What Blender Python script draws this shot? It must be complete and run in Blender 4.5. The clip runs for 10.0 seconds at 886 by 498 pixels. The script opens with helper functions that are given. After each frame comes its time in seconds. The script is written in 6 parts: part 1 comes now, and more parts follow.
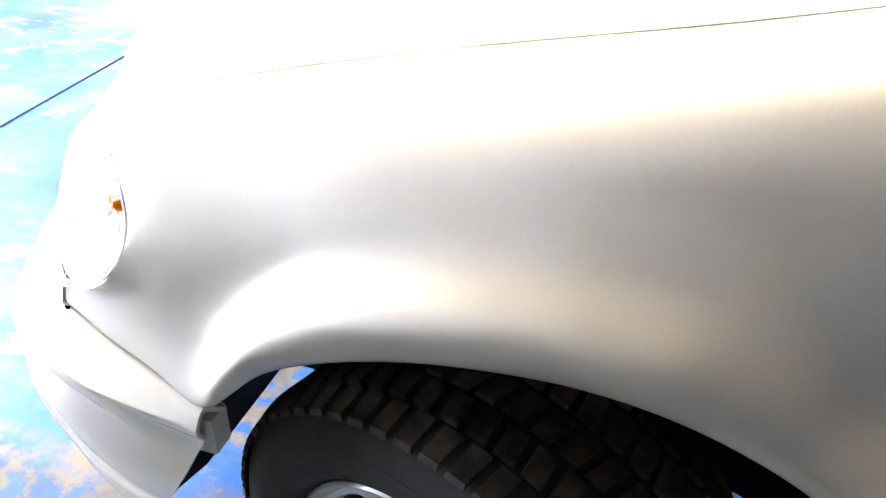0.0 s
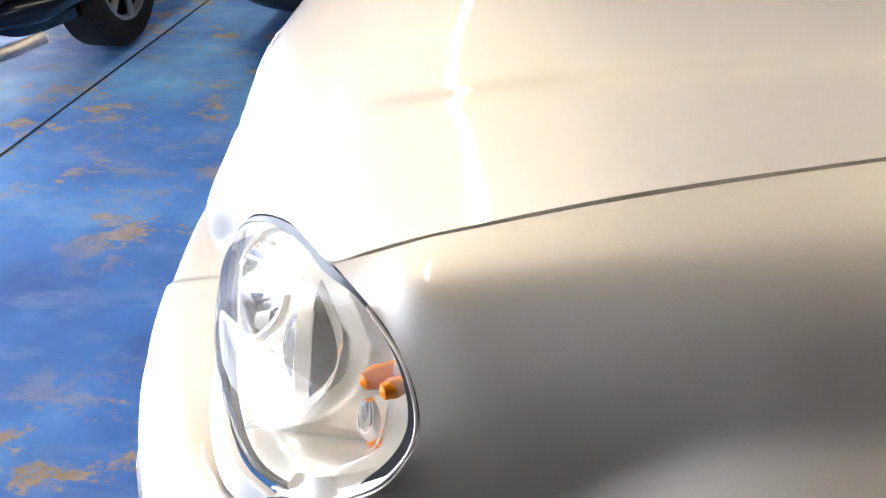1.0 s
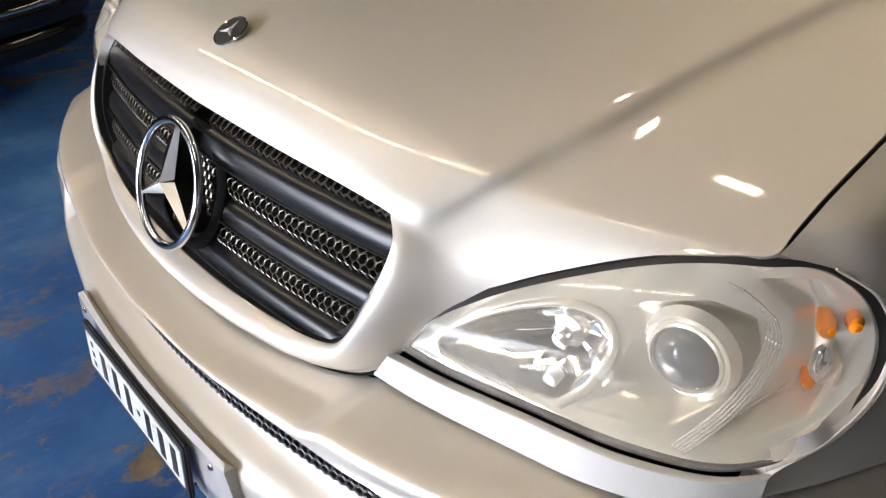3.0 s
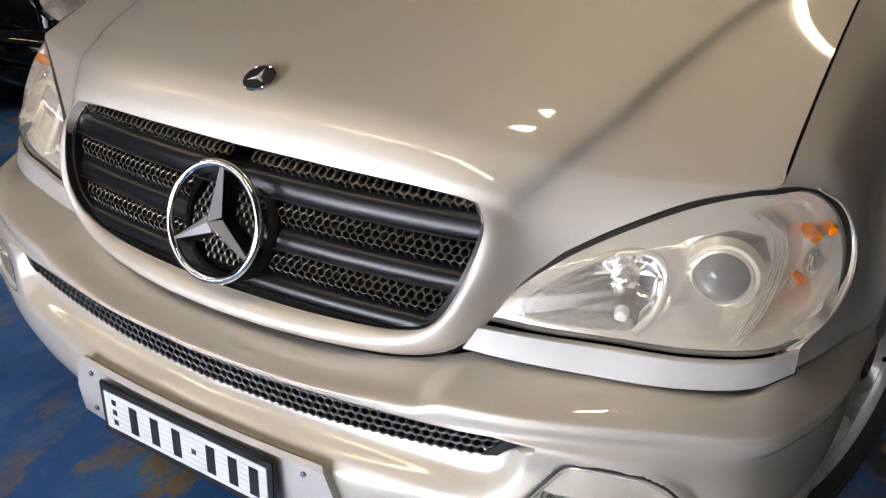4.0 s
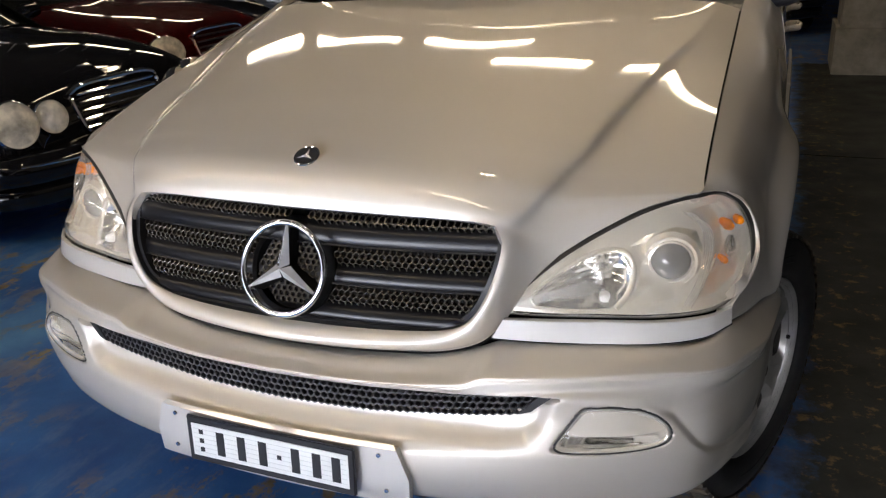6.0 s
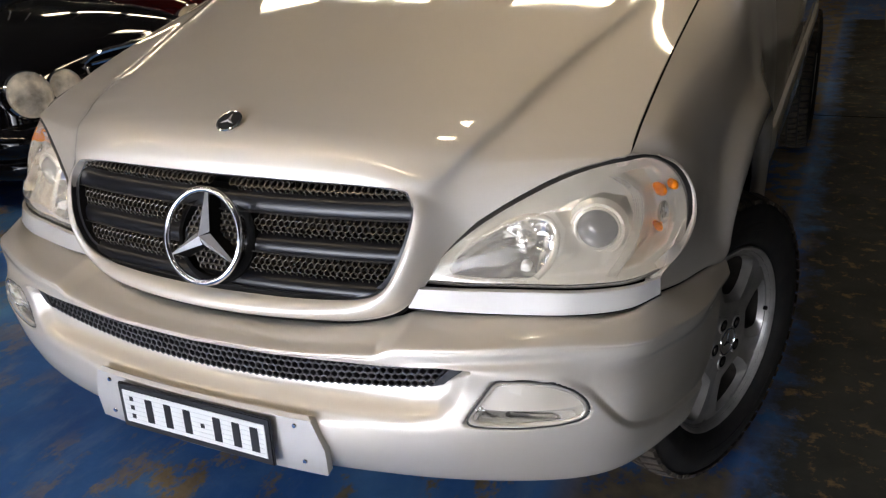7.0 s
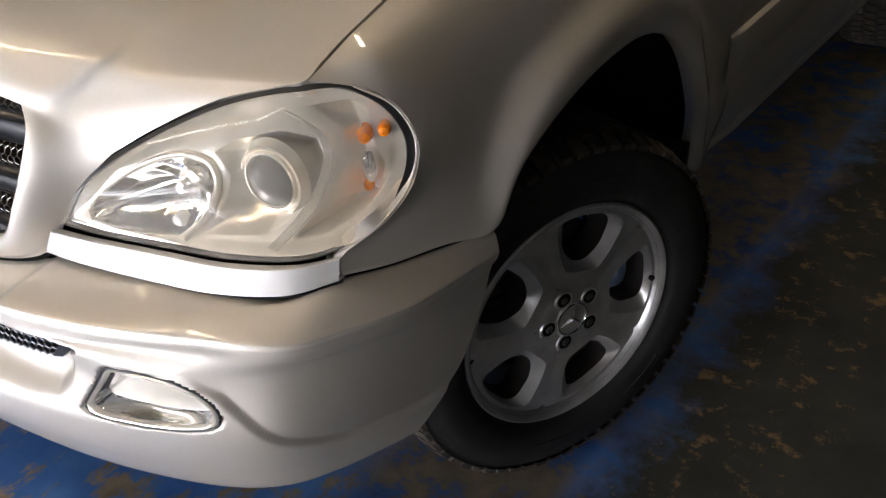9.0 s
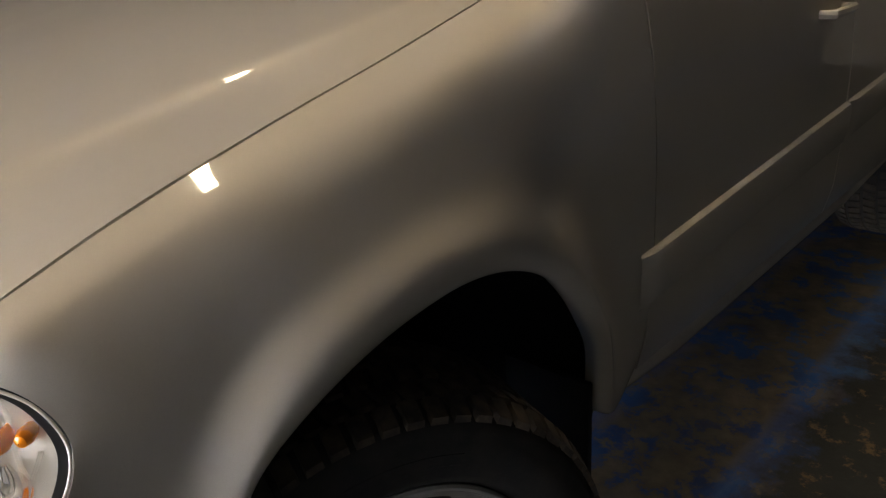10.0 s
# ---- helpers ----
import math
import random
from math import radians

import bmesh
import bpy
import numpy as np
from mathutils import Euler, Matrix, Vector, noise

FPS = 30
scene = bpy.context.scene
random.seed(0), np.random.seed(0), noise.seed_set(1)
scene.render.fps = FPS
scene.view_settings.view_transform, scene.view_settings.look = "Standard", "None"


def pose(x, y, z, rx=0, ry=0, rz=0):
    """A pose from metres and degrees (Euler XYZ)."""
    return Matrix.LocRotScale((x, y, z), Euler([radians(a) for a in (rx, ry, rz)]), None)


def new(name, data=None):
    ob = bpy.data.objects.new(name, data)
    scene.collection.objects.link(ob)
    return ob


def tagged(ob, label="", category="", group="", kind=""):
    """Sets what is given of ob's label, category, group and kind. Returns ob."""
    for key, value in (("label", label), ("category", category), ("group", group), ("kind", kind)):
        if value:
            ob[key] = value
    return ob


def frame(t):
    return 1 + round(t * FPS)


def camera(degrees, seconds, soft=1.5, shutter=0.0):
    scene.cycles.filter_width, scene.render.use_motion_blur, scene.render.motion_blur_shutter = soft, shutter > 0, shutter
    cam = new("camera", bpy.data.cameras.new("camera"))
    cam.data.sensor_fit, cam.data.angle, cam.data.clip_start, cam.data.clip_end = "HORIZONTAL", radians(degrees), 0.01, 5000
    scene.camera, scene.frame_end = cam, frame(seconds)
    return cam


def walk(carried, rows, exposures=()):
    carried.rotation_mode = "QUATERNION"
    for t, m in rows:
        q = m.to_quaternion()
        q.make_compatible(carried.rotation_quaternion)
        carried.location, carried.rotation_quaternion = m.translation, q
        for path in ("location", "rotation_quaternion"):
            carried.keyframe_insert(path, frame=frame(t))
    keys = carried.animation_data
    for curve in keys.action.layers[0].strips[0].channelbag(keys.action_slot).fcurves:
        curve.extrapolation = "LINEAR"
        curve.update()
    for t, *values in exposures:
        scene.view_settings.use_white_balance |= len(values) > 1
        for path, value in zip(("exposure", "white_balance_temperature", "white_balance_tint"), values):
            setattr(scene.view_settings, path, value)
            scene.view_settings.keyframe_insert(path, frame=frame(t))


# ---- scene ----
# ---- camera and its walk ----
cam = camera(56.62, 10.0, soft=1.3)
PATH = [
    (0, pose(1.432, 0.182, 1.356, 55.44, -0.79, 108.39)),
    (0.3, pose(1.367, 0.005, 1.357, 56.93, -1.77, 105.53)),
    (0.5, pose(1.326, -0.090, 1.355, 57.72, -2.80, 104.85)),
    (1, pose(1.314, -0.294, 1.329, 58.33, -1.21, 96.41)),
    (1.5, pose(1.334, -0.518, 1.364, 55.35, -0.15, 83.25)),
    (2, pose(1.277, -0.735, 1.358, 55.49, -1.07, 71.47)),
    (2.5, pose(1.134, -0.910, 1.362, 55.70, 0.56, 60.31)),
    (2.7, pose(1.097, -0.985, 1.370, 56.61, 0.18, 56.21)),
    (3.8, pose(0.902, -1.432, 1.422, 59.18, 0.04, 33.36)),
    (4, pose(0.875, -1.520, 1.389, 61.84, -0.48, 30.90)),
    (4.5, pose(0.833, -1.628, 1.422, 62.78, 3.13, 26.20)),
    (5, pose(0.861, -1.799, 1.447, 64.74, 4.61, 22.84)),
    (6.5, pose(0.867, -1.992, 1.428, 69.20, 1.91, 21.53)),
    (7, pose(1.090, -1.828, 1.406, 66.44, 4.08, 25.79)),
    (7.5, pose(1.230, -1.662, 1.383, 65.18, 5.61, 31.66)),
    (8, pose(1.322, -1.425, 1.396, 67.15, 3.23, 31.04)),
    (8.5, pose(1.380, -1.277, 1.353, 64.90, 2.18, 31.74)),
    (9, pose(1.490, -1.085, 1.328, 56.91, 3.21, 37.79)),
    (9.5, pose(1.562, -0.847, 1.296, 61.49, 4.12, 38.58)),
    (10, pose(1.549, -0.583, 1.322, 67.00, 3.32, 41.50)),
]
EXPOSURES = [(0, 3.42, 6400, 10), (0.3, 2.86, 6400, 10), (0.5, 2.08, 6450, 10), (0.7, 1.72, 6450, 10), (1.0, 1.63, 6400, 10), (1.5, 1.25, 6550, 10), (2.0, 1.0, 6700, 10), (2.7, 0.76, 6900, 10),
             (3.8, 0.34, 7100, 11), (4.5, 0.25, 7150, 11), (5.0, 0.21, 7150, 11), (6.5, 0.20, 7050, 12), (7.5, 0.28, 7100, 11), (8.5, 0.36, 7250, 11), (9.2, 0.46, 7300, 12), (10, 0.74, 7400, 11)]
walk(cam, PATH, EXPOSURES)

# ---- world and the lights of the hall ----
world = bpy.data.worlds.new("hall_air")
scene.world = world
world.use_nodes = True
world.node_tree.nodes["Background"].inputs["Color"].default_value = (0.012, 0.013, 0.016, 1)
world.node_tree.nodes["Background"].inputs["Strength"].default_value = 0.1
TUBE_LIGHT = 24.0      # emission of the fluorescent diffusers
DAYLIGHT = 22.0         # glow of the daylight panel added outside the unseen gate


# ---- materials ----
def mat(name, base=(0.5, 0.5, 0.5), rough=0.5, metal=0.0, coat=0.0, coat_rough=0.03, emit=None, strength=0.0, spec=0.5):
    m = bpy.data.materials.new(name)
    m.use_nodes = True
    b = m.node_tree.nodes["Principled BSDF"]
    b.inputs["Base Color"].default_value = (*base, 1)
    b.inputs["Roughness"].default_value = rough
    b.inputs["Metallic"].default_value = metal
    b.inputs["Coat Weight"].default_value = coat
    b.inputs["Coat Roughness"].default_value = coat_rough
    b.inputs["Specular IOR Level"].default_value = spec
    if emit:
        b.inputs["Emission Color"].default_value = (*emit, 1)
        b.inputs["Emission Strength"].default_value = strength
    return m


def link(m, a, i, b, j):
    m.node_tree.links.new(a.outputs[i], b.inputs[j])


def node(m, kind, **values):
    n = m.node_tree.nodes.new(kind)
    for k, v in values.items():
        n.inputs[k.replace("_", " ")].default_value = v
    return n


def coords(m):
    return m.node_tree.nodes.new("ShaderNodeTexCoord")


def noise_tex(m, scale, detail=4.0, rough=0.6):
    n = node(m, "ShaderNodeTexNoise", Scale=scale, Detail=detail, Roughness=rough)
    link(m, coords(m), "Object", n, "Vector")
    return n


def ramp(m, src, out, stops):
    r = m.node_tree.nodes.new("ShaderNodeValToRGB")
    while len(r.color_ramp.elements) < len(stops):
        r.color_ramp.elements.new(0.5)
    for e, (p, c) in zip(r.color_ramp.elements, stops):
        e.position, e.color = p, (*c, 1) if len(c) == 3 else c
    link(m, src, out, r, "Fac")
    return r


def mixc(m, fac_node, fac_out, a, b):
    n = m.node_tree.nodes.new("ShaderNodeMix")
    n.data_type = "RGBA"
    if fac_node is not None:
        m.node_tree.links.new(fac_node.outputs[fac_out], n.inputs[0])
    for src, k in ((a, 6), (b, 7)):
        if isinstance(src, tuple) and len(src) == 3:
            n.inputs[k].default_value = (*src, 1)
        else:
            m.node_tree.links.new(src[0].outputs[src[1]], n.inputs[k])
    return n


def bump(m, src, out, strength, distance=0.002):
    b = m.node_tree.nodes["Principled BSDF"]
    n = node(m, "ShaderNodeBump", Strength=strength, Distance=distance)
    link(m, src, out, n, "Height")
    link(m, n, "Normal", b, "Normal")
    return n


def bsdf(m):
    return m.node_tree.nodes["Principled BSDF"]


def make_paint(name, base, metal, rough, dust=0.05):
    """Metallic lacquer: flakes in the base coat, clear coat above, faint dust."""
    m = mat(name, base, rough, metal, coat=1.0, coat_rough=0.025)
    b = bsdf(m)
    flake = noise_tex(m, 1400.0, 1.0)
    light = tuple(min(1, c * 1.06) for c in base)
    dark = tuple(c * 0.94 for c in base)
    r = ramp(m, flake, "Fac", [(0.35, dark), (0.65, light)])
    film = noise_tex(m, 3.0, 5.0)
    mx = mixc(m, None, None, (r, "Color"), tuple(c * 0.85 for c in base))
    link(m, film, "Fac", mx, 0)
    sc = node(m, "ShaderNodeMath")
    sc.operation = "MULTIPLY"
    sc.inputs[1].default_value = 0.22
    link(m, film, "Fac", sc, 0)
    m.node_tree.links.new(sc.outputs[0], mx.inputs[0])
    m.node_tree.links.new(mx.outputs[2], b.inputs["Base Color"])
    rr = ramp(m, noise_tex(m, 9.0, 6.0), "Fac", [(0.3, (0.02, 0.02, 0.02)), (0.75, (0.02 + dust,) * 3)])
    link(m, rr, "Color", b, "Coat Roughness")
    n = node(m, "ShaderNodeBump", Strength=0.015, Distance=0.0006)
    link(m, noise_tex(m, 260.0, 2.0), "Fac", n, "Height")
    link(m, n, "Normal", b, "Normal")
    return m


PAINT = make_paint("silver_paint", (0.71, 0.655, 0.575), 0.66, 0.56, 0.012)
TRIM_PAINT = make_paint("trim_paint", (0.66, 0.635, 0.60), 0.50, 0.58, 0.012)
BLACK_PAINT = make_paint("black_paint", (0.006, 0.006, 0.008), 0.0, 0.3, 0.03)
RED_PAINT = make_paint("red_paint", (0.045, 0.002, 0.002), 0.1, 0.3, 0.03)
NAVY_PAINT = make_paint("navy_paint", (0.012, 0.018, 0.035), 0.2, 0.3, 0.03)
STAR = mat("star_chrome", (0.92, 0.92, 0.92), 0.20, 0.60)
CHROME = mat("chrome", (0.82, 0.82, 0.82), 0.06, 1.0)
SATIN = mat("satin_reflector", (0.98, 0.92, 0.82), 0.20, 0.62)
LAMP_EDGE_GREY = mat("lamp_edge", (0.09, 0.084, 0.072), 0.3)
MIRROR_BOWL = mat("mirror_bowl", (0.92, 0.92, 0.92), 0.09, 1.0)
LAMP_SILVER = mat("lamp_silver", (0.92, 0.89, 0.83), 0.18, 0.75)
BLACK_PLASTIC = mat("black_plastic", (0.018, 0.018, 0.02), 0.38)
bump(BLACK_PLASTIC, noise_tex(BLACK_PLASTIC, 600.0, 2.0), "Fac", 0.25, 0.0005)
SLAT_PLASTIC = mat("slat_plastic", (0.007, 0.0072, 0.009), 0.30, spec=0.4)
MESH_PLASTIC = mat("mesh_plastic", (0.07, 0.062, 0.05), 0.25, 0.45)
SLOT_PLASTIC = mat("slot_plastic", (0.022, 0.022, 0.024), 0.35)
FOG_PANEL = mat("fog_panel", (0.55, 0.50, 0.42), 0.20, 0.8)
MATT_BLACK = mat("matt_black", (0.006, 0.006, 0.006), 0.9, spec=0.1)
RUBBER = mat("rubber", (0.022, 0.021, 0.02), 0.78)
_d = ramp(RUBBER, noise_tex(RUBBER, 22.0, 6.0), "Fac", [(0.4, (0.004, 0.004, 0.004)), (0.78, (0.018, 0.015, 0.012))])
link(RUBBER, _d, "Color", bsdf(RUBBER), "Base Color")
bump(RUBBER, noise_tex(RUBBER, 180.0, 4.0), "Fac", 0.4, 0.001)
TREAD = mat("worn_tread", (0.014, 0.0125, 0.011), 0.85)
_d = ramp(TREAD, noise_tex(TREAD, 30.0, 7.0), "Fac", [(0.38, (0.016, 0.014, 0.012)), (0.75, (0.085, 0.062, 0.041))])
link(TREAD, _d, "Color", bsdf(TREAD), "Base Color")
bump(TREAD, noise_tex(TREAD, 240.0, 4.0), "Fac", 0.5, 0.001)
RUBBER_SEAL = mat("rubber_seal", (0.012, 0.012, 0.012), 0.5)
ALLOY = mat("alloy", (0.50, 0.49, 0.47), 0.38, 0.7, coat=0.35)
_d = ramp(ALLOY, noise_tex(ALLOY, 14.0, 6.0), "Fac", [(0.35, (0.42, 0.40, 0.375)), (0.7, (0.60, 0.58, 0.55))])
link(ALLOY, _d, "Color", bsdf(ALLOY), "Base Color")
BRAKE = mat("brake_iron", (0.06, 0.052, 0.046), 0.6, 0.5)
AMBER = mat("amber_glass", (1.0, 0.27, 0.006), 0.2)
BULB_WHITE = mat("bulb_glass", (0.85, 0.85, 0.83), 0.1)
PLATE_WHITE = mat("plate_white", (0.75, 0.76, 0.74), 0.4)
PLATE_RIB = mat("plate_rib", (0.58, 0.59, 0.58), 0.45)
CLIP_WHITE = mat("clip_white", (0.95, 0.95, 0.94), 0.4)
PLATE_INK = mat("plate_ink", (0.015, 0.015, 0.018), 0.4)
for _p in (BLACK_PAINT, RED_PAINT, NAVY_PAINT):
    bsdf(_p).inputs["Specular IOR Level"].default_value = 0.0
GLASS_DARK = mat("tinted_glass", (0.01, 0.012, 0.012), 0.03, spec=0.6)
LAMP_GLOW = mat("lamp_diffuser", (0.9, 0.9, 0.9), 0.5, emit=(1.0, 0.85, 0.64), strength=80.0)
TUBE = mat("tube_diffuser", (0.9, 0.9, 0.9), 0.5, emit=(1.0, 0.83, 0.59), strength=TUBE_LIGHT)
DAY = mat("faded_day_glow", (0.8, 0.8, 0.8), 1.0, emit=(0.78, 0.85, 1.0), strength=DAYLIGHT)
# the panel's glow fades towards east and top, to shape light on the car
_x = DAY.node_tree.nodes.new("ShaderNodeSeparateXYZ")
link(DAY, coords(DAY), "Object", _x, "Vector")
_m = node(DAY, "ShaderNodeMapRange", From_Min=3.3, From_Max=-2.4, To_Min=0.10 * DAYLIGHT, To_Max=DAYLIGHT)
_m.interpolation_type = "SMOOTHERSTEP"
link(DAY, _x, "X", _m, "Value")
_z = node(DAY, "ShaderNodeMapRange", From_Min=3.0, From_Max=0.8, To_Min=0.02, To_Max=1.0)
_z.interpolation_type = "SMOOTHERSTEP"
link(DAY, _x, "Z", _z, "Value")
_k = DAY.node_tree.nodes.new("ShaderNodeMath")
_k.operation = "MULTIPLY"
link(DAY, _m, "Result", _k, 0)
DAY.node_tree.links.new(_z.outputs["Result"], _k.inputs[1])
link(DAY, _k, 0, bsdf(DAY), "Emission Strength")
FIXTURE = mat("fixture_enamel", (0.6, 0.6, 0.58), 0.4)


def make_lens(name, haze, tint):
    """Clear moulded cover: see-through, with gloss by angle and a thin haze of age."""
    m = bpy.data.materials.new(name)
    m.use_nodes = True
    t = m.node_tree
    t.nodes.clear()
    out = t.nodes.new("ShaderNodeOutputMaterial")
    clear = t.nodes.new("ShaderNodeBsdfTransparent")
    clear.inputs["Color"].default_value = (*tint, 1)
    gloss = t.nodes.new("ShaderNodeBsdfGlossy")
    gloss.inputs["Roughness"].default_value = 0.03
    milk = t.nodes.new("ShaderNodeBsdfDiffuse")
    milk.inputs["Color"].default_value = (0.90, 0.83, 0.70, 1)
    n = node(m, "ShaderNodeTexNoise", Scale=14.0, Detail=5.0)
    link(m, coords(m), "Object", n, "Vector")
    r = ramp(m, n, "Fac", [(0.3, (haze * 0.4,) * 3), (0.8, (haze * 1.5,) * 3)])
    m1 = t.nodes.new("ShaderNodeMixShader")
    link(m, r, "Color", m1, 0)
    t.links.new(clear.outputs[0], m1.inputs[1])
    t.links.new(milk.outputs[0], m1.inputs[2])
    fr = t.nodes.new("ShaderNodeFresnel")
    fr.inputs["IOR"].default_value = 1.38
    m2 = t.nodes.new("ShaderNodeMixShader")
    t.links.new(fr.outputs[0], m2.inputs[0])
    t.links.new(m1.outputs[0], m2.inputs[1])
    t.links.new(gloss.outputs[0], m2.inputs[2])
    t.links.new(m2.outputs[0], out.inputs["Surface"])
    return m


LENS = make_lens("headlight_cover", 0.20, (0.99, 0.98, 0.96))
LENS_FROSTED = make_lens("frosted_cover", 0.80, (0.96, 0.96, 0.95))
LENS_CLEAR = make_lens("clear_cover", 0.02, (0.98, 0.98, 0.97))


def make_floor():
    m = mat("painted_concrete", (0.05, 0.15, 0.4), 0.4)
    b = bsdf(m)
    co = coords(m)
    sep = m.node_tree.nodes.new("ShaderNodeSeparateXYZ")
    link(m, co, "Object", sep, "Vector")

    def tex(scale, detail=5.0, rough=0.6, stretch=None):
        n = node(m, "ShaderNodeTexNoise", Scale=scale, Detail=detail, Roughness=rough)
        if stretch:
            mp = m.node_tree.nodes.new("ShaderNodeMapping")
            mp.inputs["Scale"].default_value = stretch
            link(m, co, "Object", mp, "Vector")
            link(m, mp, "Vector", n, "Vector")
        else:
            link(m, co, "Object", n, "Vector")
        return n

    def mathn(op, a, bb):
        n = m.node_tree.nodes.new("ShaderNodeMath")
        n.operation = op
        for k, v in enumerate((a, bb)):
            if isinstance(v, (int, float)):
                n.inputs[k].default_value = v
            else:
                m.node_tree.links.new(v, n.inputs[k])
        return n.outputs[0]

    # blue paint, mottled and scuffed
    cloud = tex(1.3, 6.0)
    blue = ramp(m, cloud, "Fac", [(0.32, (0.025, 0.095, 0.34)), (0.5, (0.045, 0.17, 0.50)), (0.66, (0.11, 0.30, 0.63)), (0.8, (0.20, 0.43, 0.70))])
    scuff = ramp(m, tex(6.0, 8.0, 0.7, (1.0, 0.35, 1.0)), "Fac", [(0.52, (0, 0, 0)), (0.72, (1, 1, 1))])
    sc2 = m.node_tree.nodes.new("ShaderNodeMath")
    sc2.operation = "MULTIPLY"
    sc2.inputs[1].default_value = 0.35
    link(m, scuff, "Color", sc2, 0)
    blue2 = mixc(m, sc2, 0, (blue, "Color"), (0.30, 0.42, 0.55))
    # chips down to ochre concrete
    area = ramp(m, tex(0.75, 3.0), "Fac", [(0.42, (0, 0, 0)), (0.56, (1, 1, 1))])
    chip = ramp(m, tex(7.0, 10.0, 0.72, (1.0, 0.6, 1.0)), "Fac", [(0.52, (0, 0, 0)), (0.58, (1, 1, 1))])
    side_wear_dark = ramp(m, sep, 0, [(0.50, (0, 0, 0)), (0.62, (1, 1, 1)), (0.91, (1, 1, 1)), (0.95, (0.25, 0.25, 0.25))])
    worn = ramp(m, tex(7.0, 9.0, 0.72), "Fac", [(0.44, (0, 0, 0)), (0.50, (1, 1, 1))])
    chips = mathn("MAXIMUM", mathn("MULTIPLY", area.outputs[0], chip.outputs[0]), mathn("MULTIPLY", side_wear_dark.outputs[0], worn.outputs[0]))
    conc = ramp(m, tex(14.0, 8.0), "Fac", [(0.3, (0.21, 0.155, 0.09)), (0.7, (0.40, 0.31, 0.19))])
    c1 = m.node_tree.nodes.new("ShaderNodeMix")
    c1.data_type = "RGBA"
    m.node_tree.links.new(chips, c1.inputs[0])
    m.node_tree.links.new(blue2.outputs[2], c1.inputs[6])
    link(m, conc, "Color", c1, 7)
    # darker, patchy strip along the car's right side, beside the driveway
    dark_strip = m.node_tree.nodes.new("ShaderNodeMix")
    dark_strip.data_type = "RGBA"
    m.node_tree.links.new(mathn("MULTIPLY", side_wear_dark.outputs[0], mathn("MULTIPLY", tex(4.0, 8.0, 0.7).outputs[0], 1.0)), dark_strip.inputs[0])
    m.node_tree.links.new(c1.outputs[2], dark_strip.inputs[6])
    dark_strip.inputs[7].default_value = (0.035, 0.037, 0.036, 1)
    # bare driveway strip beside the bay, with a worn edge
    wob = mathn("MULTIPLY", mathn("SUBTRACT", tex(7.0, 8.0, 0.7).outputs[0], 0.5), 0.34)
    edge = mathn("ADD", sep.outputs[0], wob)
    fade = m.node_tree.nodes.new("ShaderNodeMapRange")
    fade.inputs["From Min"].default_value = 0.94
    fade.inputs["From Max"].default_value = 1.05
    m.node_tree.links.new(edge, fade.inputs["Value"])
    inside = mathn("MULTIPLY", fade.outputs[0], mathn("LESS_THAN", edge, 4.6))
    yy = mathn("ADD", sep.outputs[1], wob)
    inside = mathn("MULTIPLY", inside, mathn("LESS_THAN", yy, 7.1))
    bare = ramp(m, tex(5.0, 8.0, 0.65), "Fac", [(0.3, (0.022, 0.0245, 0.0235)), (0.7, (0.048, 0.052, 0.049))])
    rub = ramp(m, tex(16.0, 6.0, 0.7), "Fac", [(0.56, (0, 0, 0)), (0.64, (1, 1, 1))])
    near = mathn("MULTIPLY", mathn("LESS_THAN", edge, 1.30), 0.8)
    bare2 = m.node_tree.nodes.new("ShaderNodeMix")
    bare2.data_type = "RGBA"
    m.node_tree.links.new(mathn("MULTIPLY", rub.outputs[0], near), bare2.inputs[0])
    link(m, bare, "Color", bare2, 6)
    bare2.inputs[7].default_value = (0.27, 0.175, 0.08, 1)
    c2 = m.node_tree.nodes.new("ShaderNodeMix")
    c2.data_type = "RGBA"
    m.node_tree.links.new(inside, c2.inputs[0])
    m.node_tree.links.new(dark_strip.outputs[2], c2.inputs[6])
    m.node_tree.links.new(bare2.outputs[2], c2.inputs[7])
    m.node_tree.links.new(c2.outputs[2], b.inputs["Base Color"])
    ro = ramp(m, tex(3.0, 7.0), "Fac", [(0.3, (0.46, 0.46, 0.46)), (0.7, (0.72, 0.72, 0.72))])
    link(m, ro, "Color", b, "Roughness")
    b.inputs["Specular IOR Level"].default_value = 0.3
    bump(m, tex(60.0, 8.0, 0.7), "Fac", 0.35, 0.004)
    return m


FLOOR = make_floor()


def make_concrete(name, lo, hi, scale=3.0):
    m = mat(name, lo, 0.85)
    r = ramp(m, noise_tex(m, scale, 8.0, 0.65), "Fac", [(0.3, lo), (0.7, hi)])
    link(m, r, "Color", bsdf(m), "Base Color")
    bump(m, noise_tex(m, 40.0, 8.0, 0.7), "Fac", 0.5, 0.006)
    return m


# paler grey for a wall added out of view, which bounces light onto the wing
BOUNCE_WALL = make_concrete("bounce_wall", (0.17, 0.168, 0.16), (0.23, 0.225, 0.215))
# walls and ceiling near black: the hall's dimness is put into their colour
WALL = make_concrete("near_black_wall", (0.012, 0.012, 0.012), (0.022, 0.021, 0.02))
CEILING = make_concrete("near_black_ceiling", (0.015, 0.015, 0.014), (0.03, 0.028, 0.026))
COLUMN = make_concrete("column_concrete", (0.16, 0.145, 0.12), (0.34, 0.31, 0.26), 5.0)


